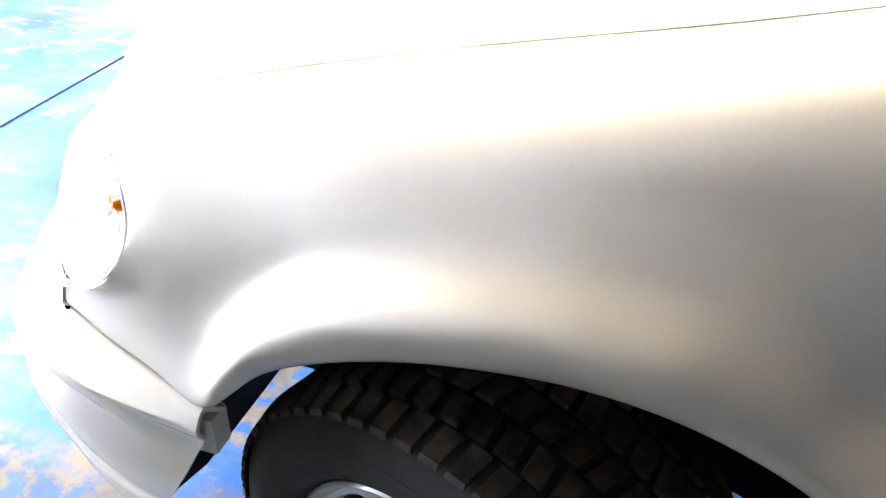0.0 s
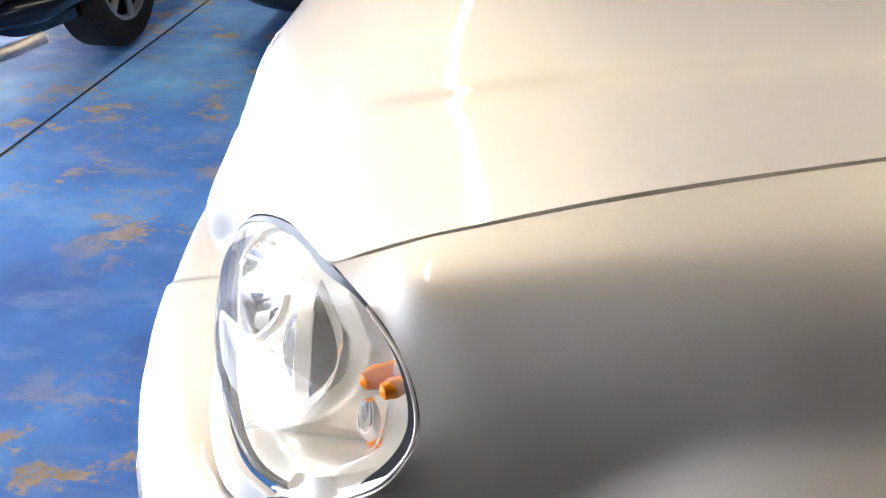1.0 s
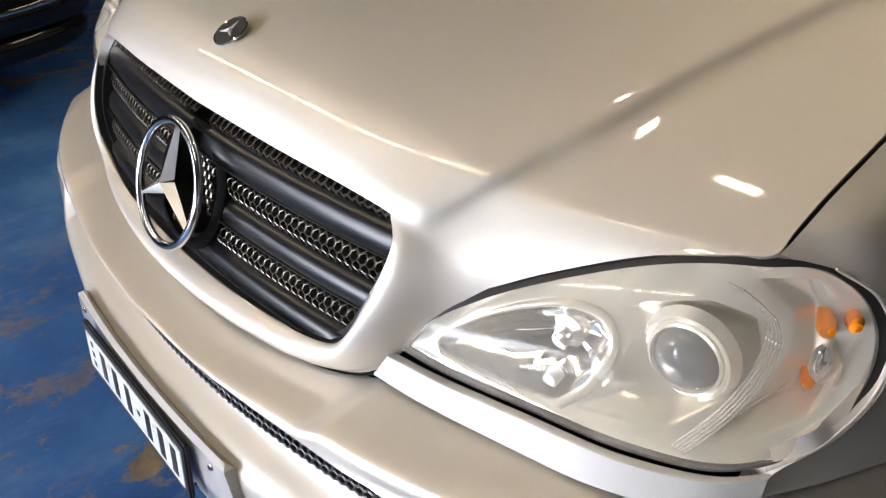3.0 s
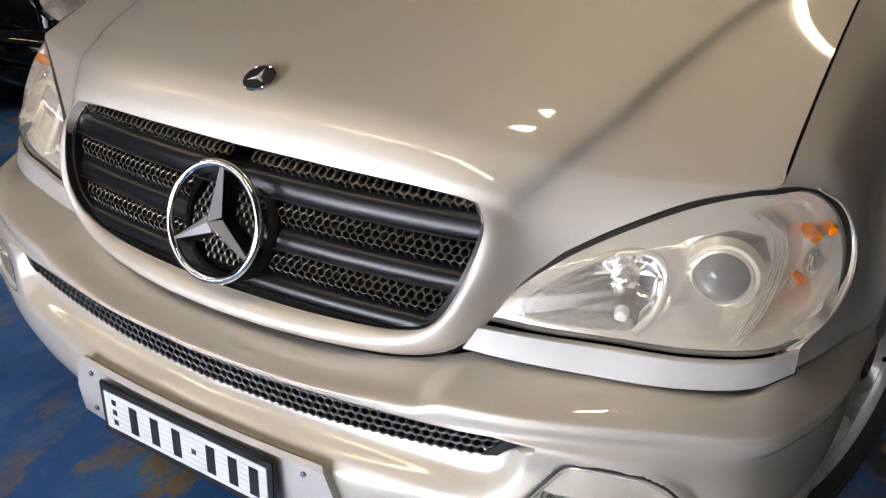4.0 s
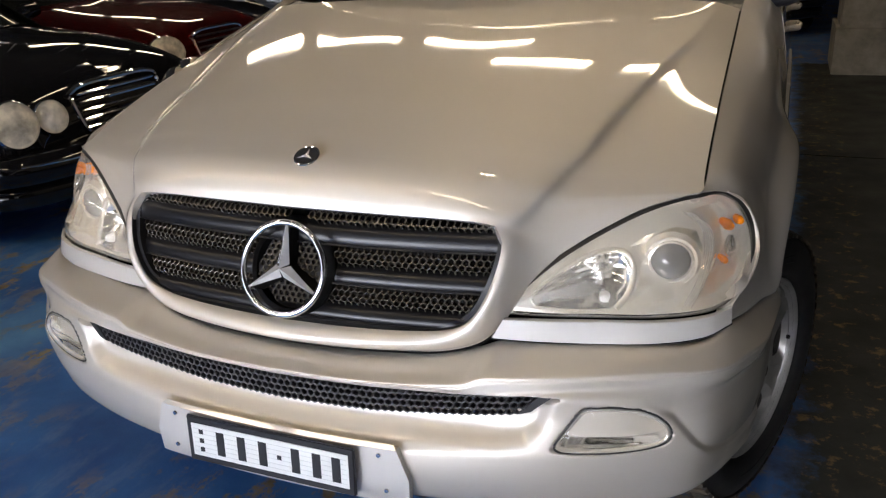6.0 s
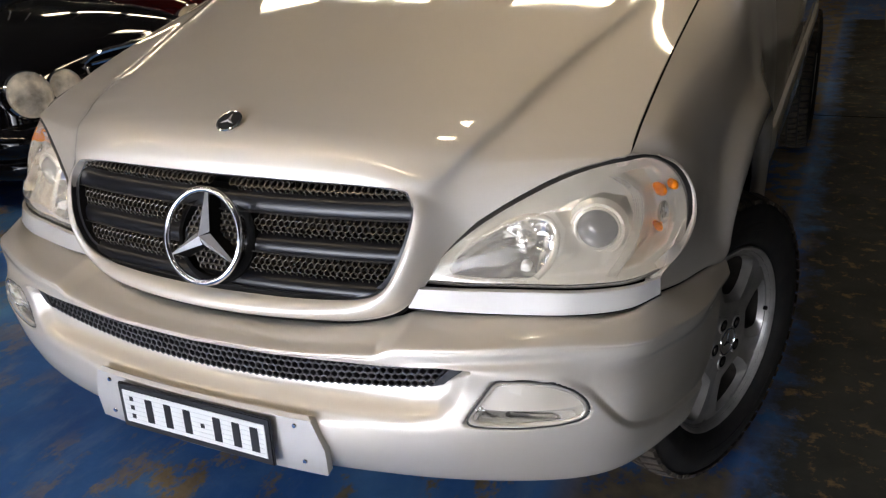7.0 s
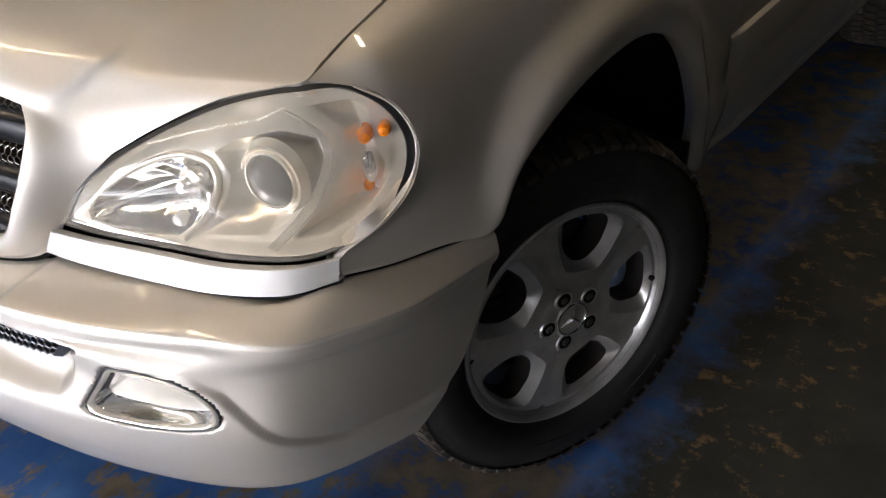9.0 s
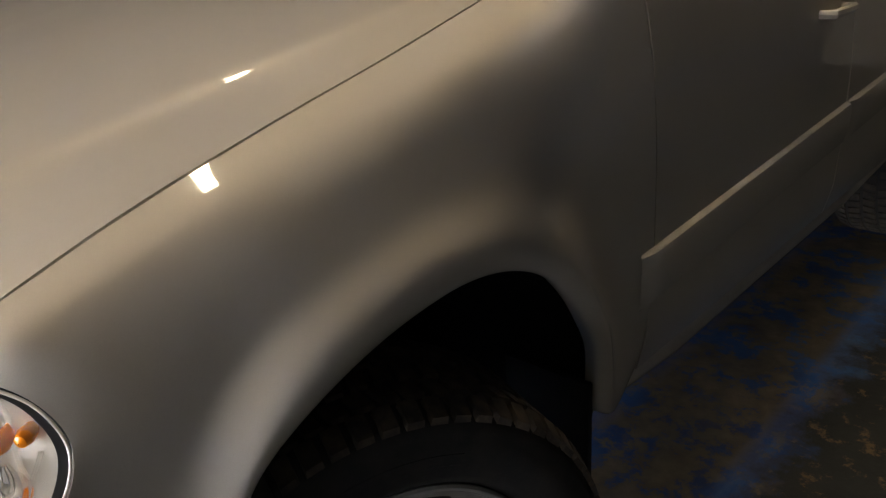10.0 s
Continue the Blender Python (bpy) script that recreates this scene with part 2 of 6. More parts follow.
# ---- mesh helpers ----
def cr(points, n):
    """n points along a smooth curve through the given ones (Catmull-Rom by chord length)."""
    p = np.array(points, float)
    if len(p) == 2:
        return p[0] + (p[1] - p[0]) * np.linspace(0, 1, n)[:, None]
    s = np.r_[0, np.cumsum(np.sqrt(np.linalg.norm(np.diff(p, axis=0), axis=1)) + 1e-9)]
    p = np.vstack([2 * p[0] - p[1], p, 2 * p[-1] - p[-2]])
    s = np.r_[s[0] - (s[1] - s[0]), s, s[-1] + (s[-1] - s[-2])]
    # even steps by length, from a fine pass
    def ev(u):
        k = np.clip(np.searchsorted(s, u, side="right") - 1, 1, len(s) - 3)
        t0, t1, t2, t3 = s[k - 1][:, None], s[k][:, None], s[k + 1][:, None], s[k + 2][:, None]
        u = u[:, None]
        a1 = (t1 - u) / (t1 - t0) * p[k - 1] + (u - t0) / (t1 - t0) * p[k]
        a2 = (t2 - u) / (t2 - t1) * p[k] + (u - t1) / (t2 - t1) * p[k + 1]
        a3 = (t3 - u) / (t3 - t2) * p[k + 1] + (u - t2) / (t3 - t2) * p[k + 2]
        b1 = (t2 - u) / (t2 - t0) * a1 + (u - t0) / (t2 - t0) * a2
        b2 = (t3 - u) / (t3 - t1) * a2 + (u - t1) / (t3 - t1) * a3
        return (t2 - u) / (t2 - t1) * b1 + (u - t1) / (t2 - t1) * b2
    fine = np.linspace(s[1], s[-2], 12 * len(p))
    q = ev(fine)
    d = np.r_[0, np.cumsum(np.linalg.norm(np.diff(q, axis=0), axis=1))]
    u = np.interp(np.linspace(0, d[-1], n), d, fine)
    return ev(u)


def cr_par(points, n):
    """Like cr, but with equal steps from knot to knot."""
    p = np.array(points, float)
    p = np.vstack([2 * p[0] - p[1], p, 2 * p[-1] - p[-2]])
    u = np.linspace(0, len(p) - 3 - 1e-9, n)
    k = u.astype(int)
    t = (u - k)[:, None]
    a, b, c, d = p[k], p[k + 1], p[k + 2], p[k + 3]
    return 0.5 * (2 * b + (c - a) * t + (2 * a - 5 * b + 4 * c - d) * t * t + (3 * b - a - 3 * c + d) * t ** 3)


def cr_at(p, s, u):
    """Points at u on the smooth curve through p with the knots s."""
    p = np.vstack([2 * p[0] - p[1], p, 2 * p[-1] - p[-2]])
    s = np.r_[2 * s[0] - s[1], s, 2 * s[-1] - s[-2]]
    k = np.clip(np.searchsorted(s, u, side="right") - 1, 1, len(s) - 3)
    t0, t1, t2, t3 = s[k - 1][:, None], s[k][:, None], s[k + 1][:, None], s[k + 2][:, None]
    u = u[:, None]
    a1 = (t1 - u) / (t1 - t0) * p[k - 1] + (u - t0) / (t1 - t0) * p[k]
    a2 = (t2 - u) / (t2 - t1) * p[k] + (u - t1) / (t2 - t1) * p[k + 1]
    a3 = (t3 - u) / (t3 - t2) * p[k + 1] + (u - t2) / (t3 - t2) * p[k + 2]
    b1 = (t2 - u) / (t2 - t0) * a1 + (u - t0) / (t2 - t0) * a2
    b2 = (t3 - u) / (t3 - t1) * a2 + (u - t1) / (t3 - t1) * a3
    return (t2 - u) / (t2 - t1) * b1 + (u - t1) / (t2 - t1) * b2


def loft(rows, nu, nv, knots=True, spaced=False):
    """A grid [nv, nu, 3]: smooth curves through each row, then smooth columns through the rows."""
    r = np.array([(cr_par if knots else cr)(row, nu) for row in rows])
    if spaced:
        q = np.array(rows, float)
        k = np.r_[0, np.cumsum(np.sqrt(np.linalg.norm(np.diff(q, axis=1), axis=2).mean(0)))]
        r = np.array([cr_at(row, k, np.linspace(0, k[-1], nu)) for row in q])
        s = np.r_[0, np.cumsum(np.sqrt(np.linalg.norm(np.diff(r, axis=0), axis=2).mean(1)))]
        return np.stack([cr_at(r[:, i], s, np.linspace(0, s[-1], nv)) for i in range(nu)], 1)
    return np.stack([cr_par(r[:, i], nv) for i in range(nu)], 1)


def grid_normals(g, closed=False):
    if closed:
        du = np.roll(g, -1, 1) - np.roll(g, 1, 1)
    else:
        du = np.gradient(g, axis=1)
    dv = np.gradient(g, axis=0)
    n = np.cross(du, dv)
    return n / (np.linalg.norm(n, axis=2, keepdims=True) + 1e-12)


class Geo:
    """Vertices and faces gathered for one mesh."""

    def __init__(self):
        self.v, self.f = [], []

    def grid(self, g, closed=False, flip=False):
        self.sheet(g, closed, flip)
        return self

    def sheet(self, g, closed=False, flip=False):
        o = len(self.v)
        nv, nu = g.shape[:2]
        self.v += [tuple(p) for p in g.reshape(-1, 3)]
        for j in range(nv - 1):
            for i in range(nu if closed else nu - 1):
                k = (i + 1) % nu
                q = (o + j * nu + i, o + j * nu + k, o + (j + 1) * nu + k, o + (j + 1) * nu + i)
                self.f.append(q[::-1] if flip else q)
        return o

    def shell(self, g, d, out, closed=False):
        """A grid with thickness d, whose outer side faces away from the point out."""
        n = grid_normals(g, closed)
        if np.sum(n * (g - np.array(out))) < 0:
            n, flip = -n, True
        else:
            flip = False
        inner = g - n * d
        a = self.sheet(g, closed, flip)
        b = self.sheet(inner, closed, not flip)
        nv, nu = g.shape[:2]
        rim = []
        for j in (0, nv - 1):
            rim += [(j * nu + i, j * nu + (i + 1) % nu) for i in range(nu if closed else nu - 1)]
        if not closed:
            for i in (0, nu - 1):
                rim += [(j * nu + i, (j + 1) * nu + i) for j in range(nv - 1)]
        for p, q in rim:
            self.f.append((a + p, a + q, b + q, b + p))
        return self

    def mirror(self):
        o = len(self.v)
        self.v += [(-x, y, z) for x, y, z in self.v]
        self.f += [tuple(o + i for i in f[::-1]) for f in self.f]
        return self

    def box(self, lo, hi, bevel=0.0):
        bm = bmesh.new()
        bmesh.ops.create_cube(bm, size=1.0)
        lo, hi = Vector(lo), Vector(hi)
        for v in bm.verts:
            v.co = Vector(((lo[i] + hi[i]) / 2 + v.co[i] * (hi[i] - lo[i]) for i in range(3)))
        if bevel:
            bmesh.ops.bevel(bm, geom=bm.edges[:], offset=bevel, segments=2, profile=0.7, affect="EDGES")
        return self.add(bm)

    def add(self, bm, m=None):
        if m is not None:
            bm.transform(m)
        o = len(self.v)
        bm.verts.ensure_lookup_table()
        bm.verts.index_update()
        self.v += [tuple(v.co) for v in bm.verts]
        self.f += [tuple(o + v.index for v in f.verts) for f in bm.faces]
        bm.free()
        return self

    def revolve(self, profile, n, m=None, closed=True):
        """A profile of (radius, along) turned round the z axis, then moved by m."""
        a = np.linspace(0, 2 * math.pi, n, endpoint=False)
        g = np.array([[(r * math.cos(t), r * math.sin(t), z) for t in a] for r, z in profile])
        if m is not None:
            mm = np.array(m)
            g = g @ mm[:3, :3].T + mm[:3, 3]
        self.grid(g, True)
        return self

    def tube(self, path, radius, n=8, loop=False):
        p = np.array(path, float)
        t = np.gradient(p, axis=0) if not loop else np.roll(p, -1, 0) - np.roll(p, 1, 0)
        t /= np.linalg.norm(t, axis=1, keepdims=True) + 1e-12
        ref = np.array([0.13, 0.21, 0.97])
        a = np.cross(t, ref)
        a /= np.linalg.norm(a, axis=1, keepdims=True) + 1e-12
        b = np.cross(t, a)
        w = np.linspace(0, 2 * math.pi, n, endpoint=False)
        rad = np.broadcast_to(np.array(radius, float), (len(p),))[:, None, None]
        g = p[:, None] + rad * (np.cos(w)[None, :, None] * a[:, None] + np.sin(w)[None, :, None] * b[:, None])
        if loop:
            g = np.concatenate([g, g[:1]])
        self.grid(g, True)
        if not loop:
            o = len(self.v)
            self.v += [tuple(p[0]), tuple(p[-1])]
            k = o - g.shape[0] * n
            for i in range(n):
                self.f.append((o, k + (i + 1) % n, k + i))
                self.f.append((o + 1, o - n + i, o - n + (i + 1) % n))
        return self


def mesh_of(name, geo, material, sharp=38.0):
    me = bpy.data.meshes.new(name)
    me.from_pydata(geo.v, [], geo.f)
    bm = bmesh.new()
    bm.from_mesh(me)
    bmesh.ops.remove_doubles(bm, verts=bm.verts, dist=1e-5)
    bmesh.ops.recalc_face_normals(bm, faces=bm.faces)
    bm.to_mesh(me)
    bm.free()
    me.polygons.foreach_set("use_smooth", [True] * len(me.polygons))
    me.set_sharp_from_angle(angle=radians(sharp))
    me.materials.append(material)
    return me


def root_of(ob):
    while ob.parent:
        ob = ob.parent
    return ob


def sit(geo):
    """The nose of the silver car sits a little lower on its springs."""
    geo.v = [(x, y, z - 0.009 * min(1, max(0, (-0.36 - y) / 0.22))) for x, y, z in geo.v]


def part(name, geo, material, parent, label="", sharp=38.0):
    if root_of(parent).name == "suv":
        sit(geo)
    ob = new(name, mesh_of(name, geo, material, sharp))
    ob.parent = parent
    if label:
        ob["label"] = label
    return ob


def thing(name, label, category, group="", kind="", at=None):
    ob = new(name)
    ob.empty_display_size = 0.1
    if at is not None:
        ob.matrix_basis = at
    return tagged(ob, label, category, group, kind)


def solid(name, geo, material, label, category, group="", kind="", sharp=38.0):
    return tagged(new(name, mesh_of(name, geo, material, sharp)), label, category, group, kind)


def fan(outline, centre, rings, puff, direction, rim=0.0):
    """Rings from an outline to its middle, domed by puff along direction."""
    o, c, d = np.array(outline, float), np.array(centre, float), np.array(direction, float)
    d /= np.linalg.norm(d)
    out = []
    for r in np.linspace(1, 0.001, rings):
        out.append(c + (o - c) * r + d * puff * (1 - r * r))
    return np.array(out)


def aim(at, direction):
    """A pose whose z axis points along direction."""
    q = Vector(direction).to_track_quat("Z", "Y").to_matrix().to_4x4()
    return Matrix.Translation(at) @ q


# ---- the hall ----
floor_geo = Geo().box((-16, -14, -0.2), (14, 16, 0.0))
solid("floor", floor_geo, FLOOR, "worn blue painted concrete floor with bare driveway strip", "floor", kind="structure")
joint = Geo().box((-12, -2.196, -0.01), (0.95, -2.184, 0.0015))
solid("trim", joint, MATT_BLACK, "dark straight expansion joint in the floor", "floor joint", kind="structure")
joint = Geo().box((0.2, 3.515, -0.01), (4.6, 3.525, 0.0015))
solid("trim", joint, MATT_BLACK, "dark straight expansion joint in the floor", "floor joint", kind="structure")
GATE_X0, GATE_X1, GATE_Z, WALL_S = -12.0, 3.0, 2.8, -6.8
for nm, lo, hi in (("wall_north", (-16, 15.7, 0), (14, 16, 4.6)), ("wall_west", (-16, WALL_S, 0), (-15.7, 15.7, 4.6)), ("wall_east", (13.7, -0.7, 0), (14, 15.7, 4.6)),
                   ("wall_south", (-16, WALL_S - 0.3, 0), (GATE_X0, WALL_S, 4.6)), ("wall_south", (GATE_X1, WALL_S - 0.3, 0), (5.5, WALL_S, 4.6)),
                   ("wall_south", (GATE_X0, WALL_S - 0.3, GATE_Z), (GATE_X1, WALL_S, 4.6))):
    solid(nm, Geo().box(lo, hi), WALL, "plain wall of the hall, coloured near black for the dim hall", "wall", kind="structure")
solid("wall_east", Geo().box((5.2, WALL_S, 0), (5.5, -1.0, 4.6)), BOUNCE_WALL, "plain grey wall added out of view beside the gate, to bounce light onto the wing", "wall", kind="structure")
solid("wall_east", Geo().box((5.2, -1.0, 0), (14, -0.7, 4.6)), WALL, "plain wall of the hall, coloured near black for the dim hall", "wall", kind="structure")
solid("backdrop", Geo().box((GATE_X0 - 2, WALL_S - 1.6, -0.1), (GATE_X1 + 2, WALL_S - 1.5, GATE_Z + 1.5)), DAY, "glowing panel of cool daylight added outside the unseen gate, dimmed to the east and upward", "backdrop", kind="structure")
solid("ceiling", Geo().box((-16, -14, 4.6), (14, 16, 4.8)), CEILING, "plain concrete ceiling, coloured near black for the dim hall", "ceiling", kind="structure")

# ---- the silver car: panels ----
suv = thing("suv", "silver-beige metallic off-road car, front wheels turned, parked on the blue floor", "car")
INSIDE = (0.0, 0.4, 0.55)
GAP_Y = np.array([-0.441, -0.36, -0.2, 0.0, 0.2, 0.45])
GAP_Z = np.array([0.962, 0.992, 1.042, 1.091, 1.135, 1.196])


def gap_line(y):
    """The joint between bonnet and wing."""
    u = y + 0.44
    return (0.752 - 0.0095 * u + 0.0051 * u * u, y, float(np.interp(y, GAP_Y, GAP_Z)))


def pull(p, d):
    return (p[0] + d, p[1], p[2])


def hood_rows(top=0.0):
    g = 0.0027
    return [
        [(0, -0.668, 0.946), (0.2, -0.660, 0.945), (0.33, -0.648, 0.942), (0.405, -0.638, 0.934), (0.46, -0.618, 0.905), (0.518, -0.592, 0.872)],
        [(0, -0.664, 0.968), (0.2, -0.654, 0.967), (0.34, -0.640, 0.962), (0.428, -0.620, 0.949), (0.472, -0.600, 0.924), (0.575, -0.556, 0.906)],
        [(0, -0.648, 0.995), (0.2, -0.637, 0.993), (0.35, -0.617, 0.986), (0.453, -0.590, 0.966), (0.497, -0.572, 0.944), (0.655, -0.506, 0.943)],
        [(0, -0.625, 1.014), (0.2, -0.612, 1.013), (0.355, -0.592, 1.004), (0.467, -0.568, 0.982), (0.511, -0.553, 0.961), (0.720, -0.4655, 0.957)],
        [(0, -0.600, 1.027), (0.2, -0.586, 1.026), (0.36, -0.564, 1.016), (0.480, -0.545, 0.992), (0.524, -0.532, 0.972), (0.7500, -0.4435, 0.9625)],
        [(0, -0.560, 1.040), (0.2, -0.548, 1.039), (0.37, -0.520, 1.029), (0.492, -0.500, 1.008), (0.536, -0.488, 0.988), (0.7497, -0.410, 0.9745)],
        [(0, -0.49, 1.060), (0.2, -0.48, 1.058), (0.38, -0.46, 1.046), (0.512, -0.44, 1.026), (0.555, -0.428, 1.006), pull(gap_line(-0.36), -g)],
        [(0, -0.28, 1.106), (0.22, -0.275, 1.104), (0.40, -0.255, 1.094), (0.545, -0.245, 1.074), (0.588, -0.235, 1.056), pull(gap_line(-0.2), -g)],
        [(0, -0.02, 1.158), (0.23, -0.02, 1.156), (0.42, -0.012, 1.147), (0.592, -0.008, 1.128), (0.634, -0.003, 1.111), pull(gap_line(0.0), -g)],
        [(0, 0.22, 1.203), (0.24, 0.22, 1.201), (0.45, 0.212, 1.193), (0.635, 0.205, 1.173), (0.674, 0.203, 1.159), pull(gap_line(0.2), -g)],
        [(0, 0.42, 1.236), (0.25, 0.42, 1.235), (0.50, 0.432, 1.228), (0.670, 0.44, 1.217), (0.70, 0.443, 1.210), pull(gap_line(0.45), -g)],
    ]


def grille_edge():
    """Half the outline of the grille opening, from its upper corner round to the middle of the bottom."""
    return [(0.405, -0.638, 0.934), (0.4225, -0.650, 0.908), (0.420, -0.670, 0.866), (0.404, -0.690, 0.815), (0.378, -0.699, 0.770),
            (0.345, -0.701, 0.746), (0.29, -0.712, 0.737), (0.2, -0.726, 0.734), (0.1, -0.733, 0.732), (0, -0.736, 0.731)]


def lip_edge():
    """The outer edge of the surround: along the headlight, then the lip under the grille."""
    return [(0.518, -0.592, 0.872), (0.492, -0.612, 0.846), (0.468, -0.630, 0.815), (0.442, -0.648, 0.772), (0.418, -0.660, 0.738),
            (0.380, -0.676, 0.706), (0.31, -0.706, 0.694), (0.2, -0.732, 0.693), (0.1, -0.746, 0.693), (0, -0.751, 0.693)]


NU_A, NW_A = 37, 25
E0, E2 = cr_par(grille_edge(), NU_A), cr_par(lip_edge(), NU_A)
w_side = np.clip(np.linspace(1.6, -0.4, NU_A), 0, 1)[:, None]
fwd = np.array([0.0, -1.0, 0.08])
mid1 = E0 * 0.82 + E2 * 0.18 + fwd * (0.016 * w_side + 0.012 * (1 - w_side))
mid2 = E0 * 0.5 + E2 * 0.5 + fwd * (0.022 * w_side + 0.020 * (1 - w_side))
mid3 = E0 * 0.16 + E2 * 0.84 + fwd * (0.012 * w_side + 0.014 * (1 - w_side))
surround = np.stack([cr_par(np.array([E0[i], mid1[i], mid2[i], mid3[i], E2[i]]), NW_A) for i in range(NU_A)], 1)
NU_B, NV_B = 61, 97
rows = hood_rows()
for i, row in enumerate(rows):
    (x3, y3, z3), (x4, y4, z4) = row[3], row[4]
    w = (-0.3, -0.7, -0.7, -0.4, 0.2)[i] if i < 5 else 1.0
    row[3], row[4] = (x3 - 0.004 * w, y3, z3), (x4 + 0.006 * w, y4, z4)
hood_top = loft(rows, NU_B, NV_B)
# a shallow valley beside the raised middle
_i = np.arange(NU_B)
valley = -0.0007 * np.exp(-((_i - 49.5) / 3.2) ** 2)
hood_top[..., 2] += valley[None] * np.clip((hood_top[..., 1] + 0.66) / 0.06, 0, 1) 
# the surround starts along the outer part of the bonnet's front row
shift = hood_top[0, 36:61] - surround[:, 0]
for k in range(13):
    surround[:, k] += shift * (1 - k / 12) ** 1.5


def flip_x(geo):
    geo.v = [(-x, y, z) for x, y, z in geo.v]
    geo.f = [f[::-1] for f in geo.f]
    return geo


def sheet_mesh(grids, relax, where, depth, name, material, parent, label, both=True, side=1):
    """Grids welded into one sheet with its mirror image, eased where they meet, then given thickness."""
    geo = Geo()
    for g in grids:
        geo.grid(g)
    if both:
        geo.mirror()
    elif side < 0:
        flip_x(geo)
    bm = bmesh.new()
    vs = [bm.verts.new(p) for p in geo.v]
    for f in geo.f:
        bm.faces.new([vs[i] for i in f])
    bmesh.ops.remove_doubles(bm, verts=bm.verts, dist=0.0006)
    bmesh.ops.recalc_face_normals(bm, faces=bm.faces)
    inner = [v for v in bm.verts if not v.is_boundary and where(v.co)]
    for k in range(relax):
        bmesh.ops.smooth_vert(bm, verts=inner, factor=0.5, use_axis_x=True, use_axis_y=True, use_axis_z=True)
    bm.normal_update()
    up = sum(f.normal.dot(f.calc_center_median() - Vector(INSIDE)) for f in bm.faces)
    sgn = 1.0 if up > 0 else -1.0
    bm.verts.index_update()
    out = Geo()
    out.v = [tuple(v.co) for v in bm.verts] + [tuple(v.co - v.normal * sgn * depth) for v in bm.verts]
    n = len(bm.verts)
    for f in bm.faces:
        k = [v.index for v in f.verts]
        out.f += [tuple(k), tuple(n + i for i in reversed(k))]
    for e in bm.edges:
        if e.is_boundary:
            i, j = e.verts[0].index, e.verts[1].index
            out.f.append((i, j, n + j, n + i))
    bm.free()
    return part(name, out, material, parent, label, 60)


sheet_mesh([hood_top, surround], 10, lambda p: p.y < -0.42, 0.028, "hood", PAINT, suv, "silver bonnet with raised middle and grille surround")

# dark seal under the joint between bonnet and wing
for side in (1, -1):
    seal_line = [(gap_line(y)[0] * side, y, gap_line(y)[2] - 0.0125) for y in np.linspace(-0.43, 0.45, 40)]
    part("hood_seal", Geo().tube(seal_line, 0.0085, 8), MATT_BLACK, suv, "black seal under the bonnet joint")

# dark joint between the surround's lip and the bumper
lip_half = cr(lip_edge()[4:], 40) + [0, 0.006, -0.003]
lip_line = np.vstack([lip_half, (lip_half * [-1, 1, 1])[::-1][1:]])
part("lip_seal", Geo().tube(lip_line, 0.0045, 8), MATT_BLACK, suv, "black joint under the grille surround")

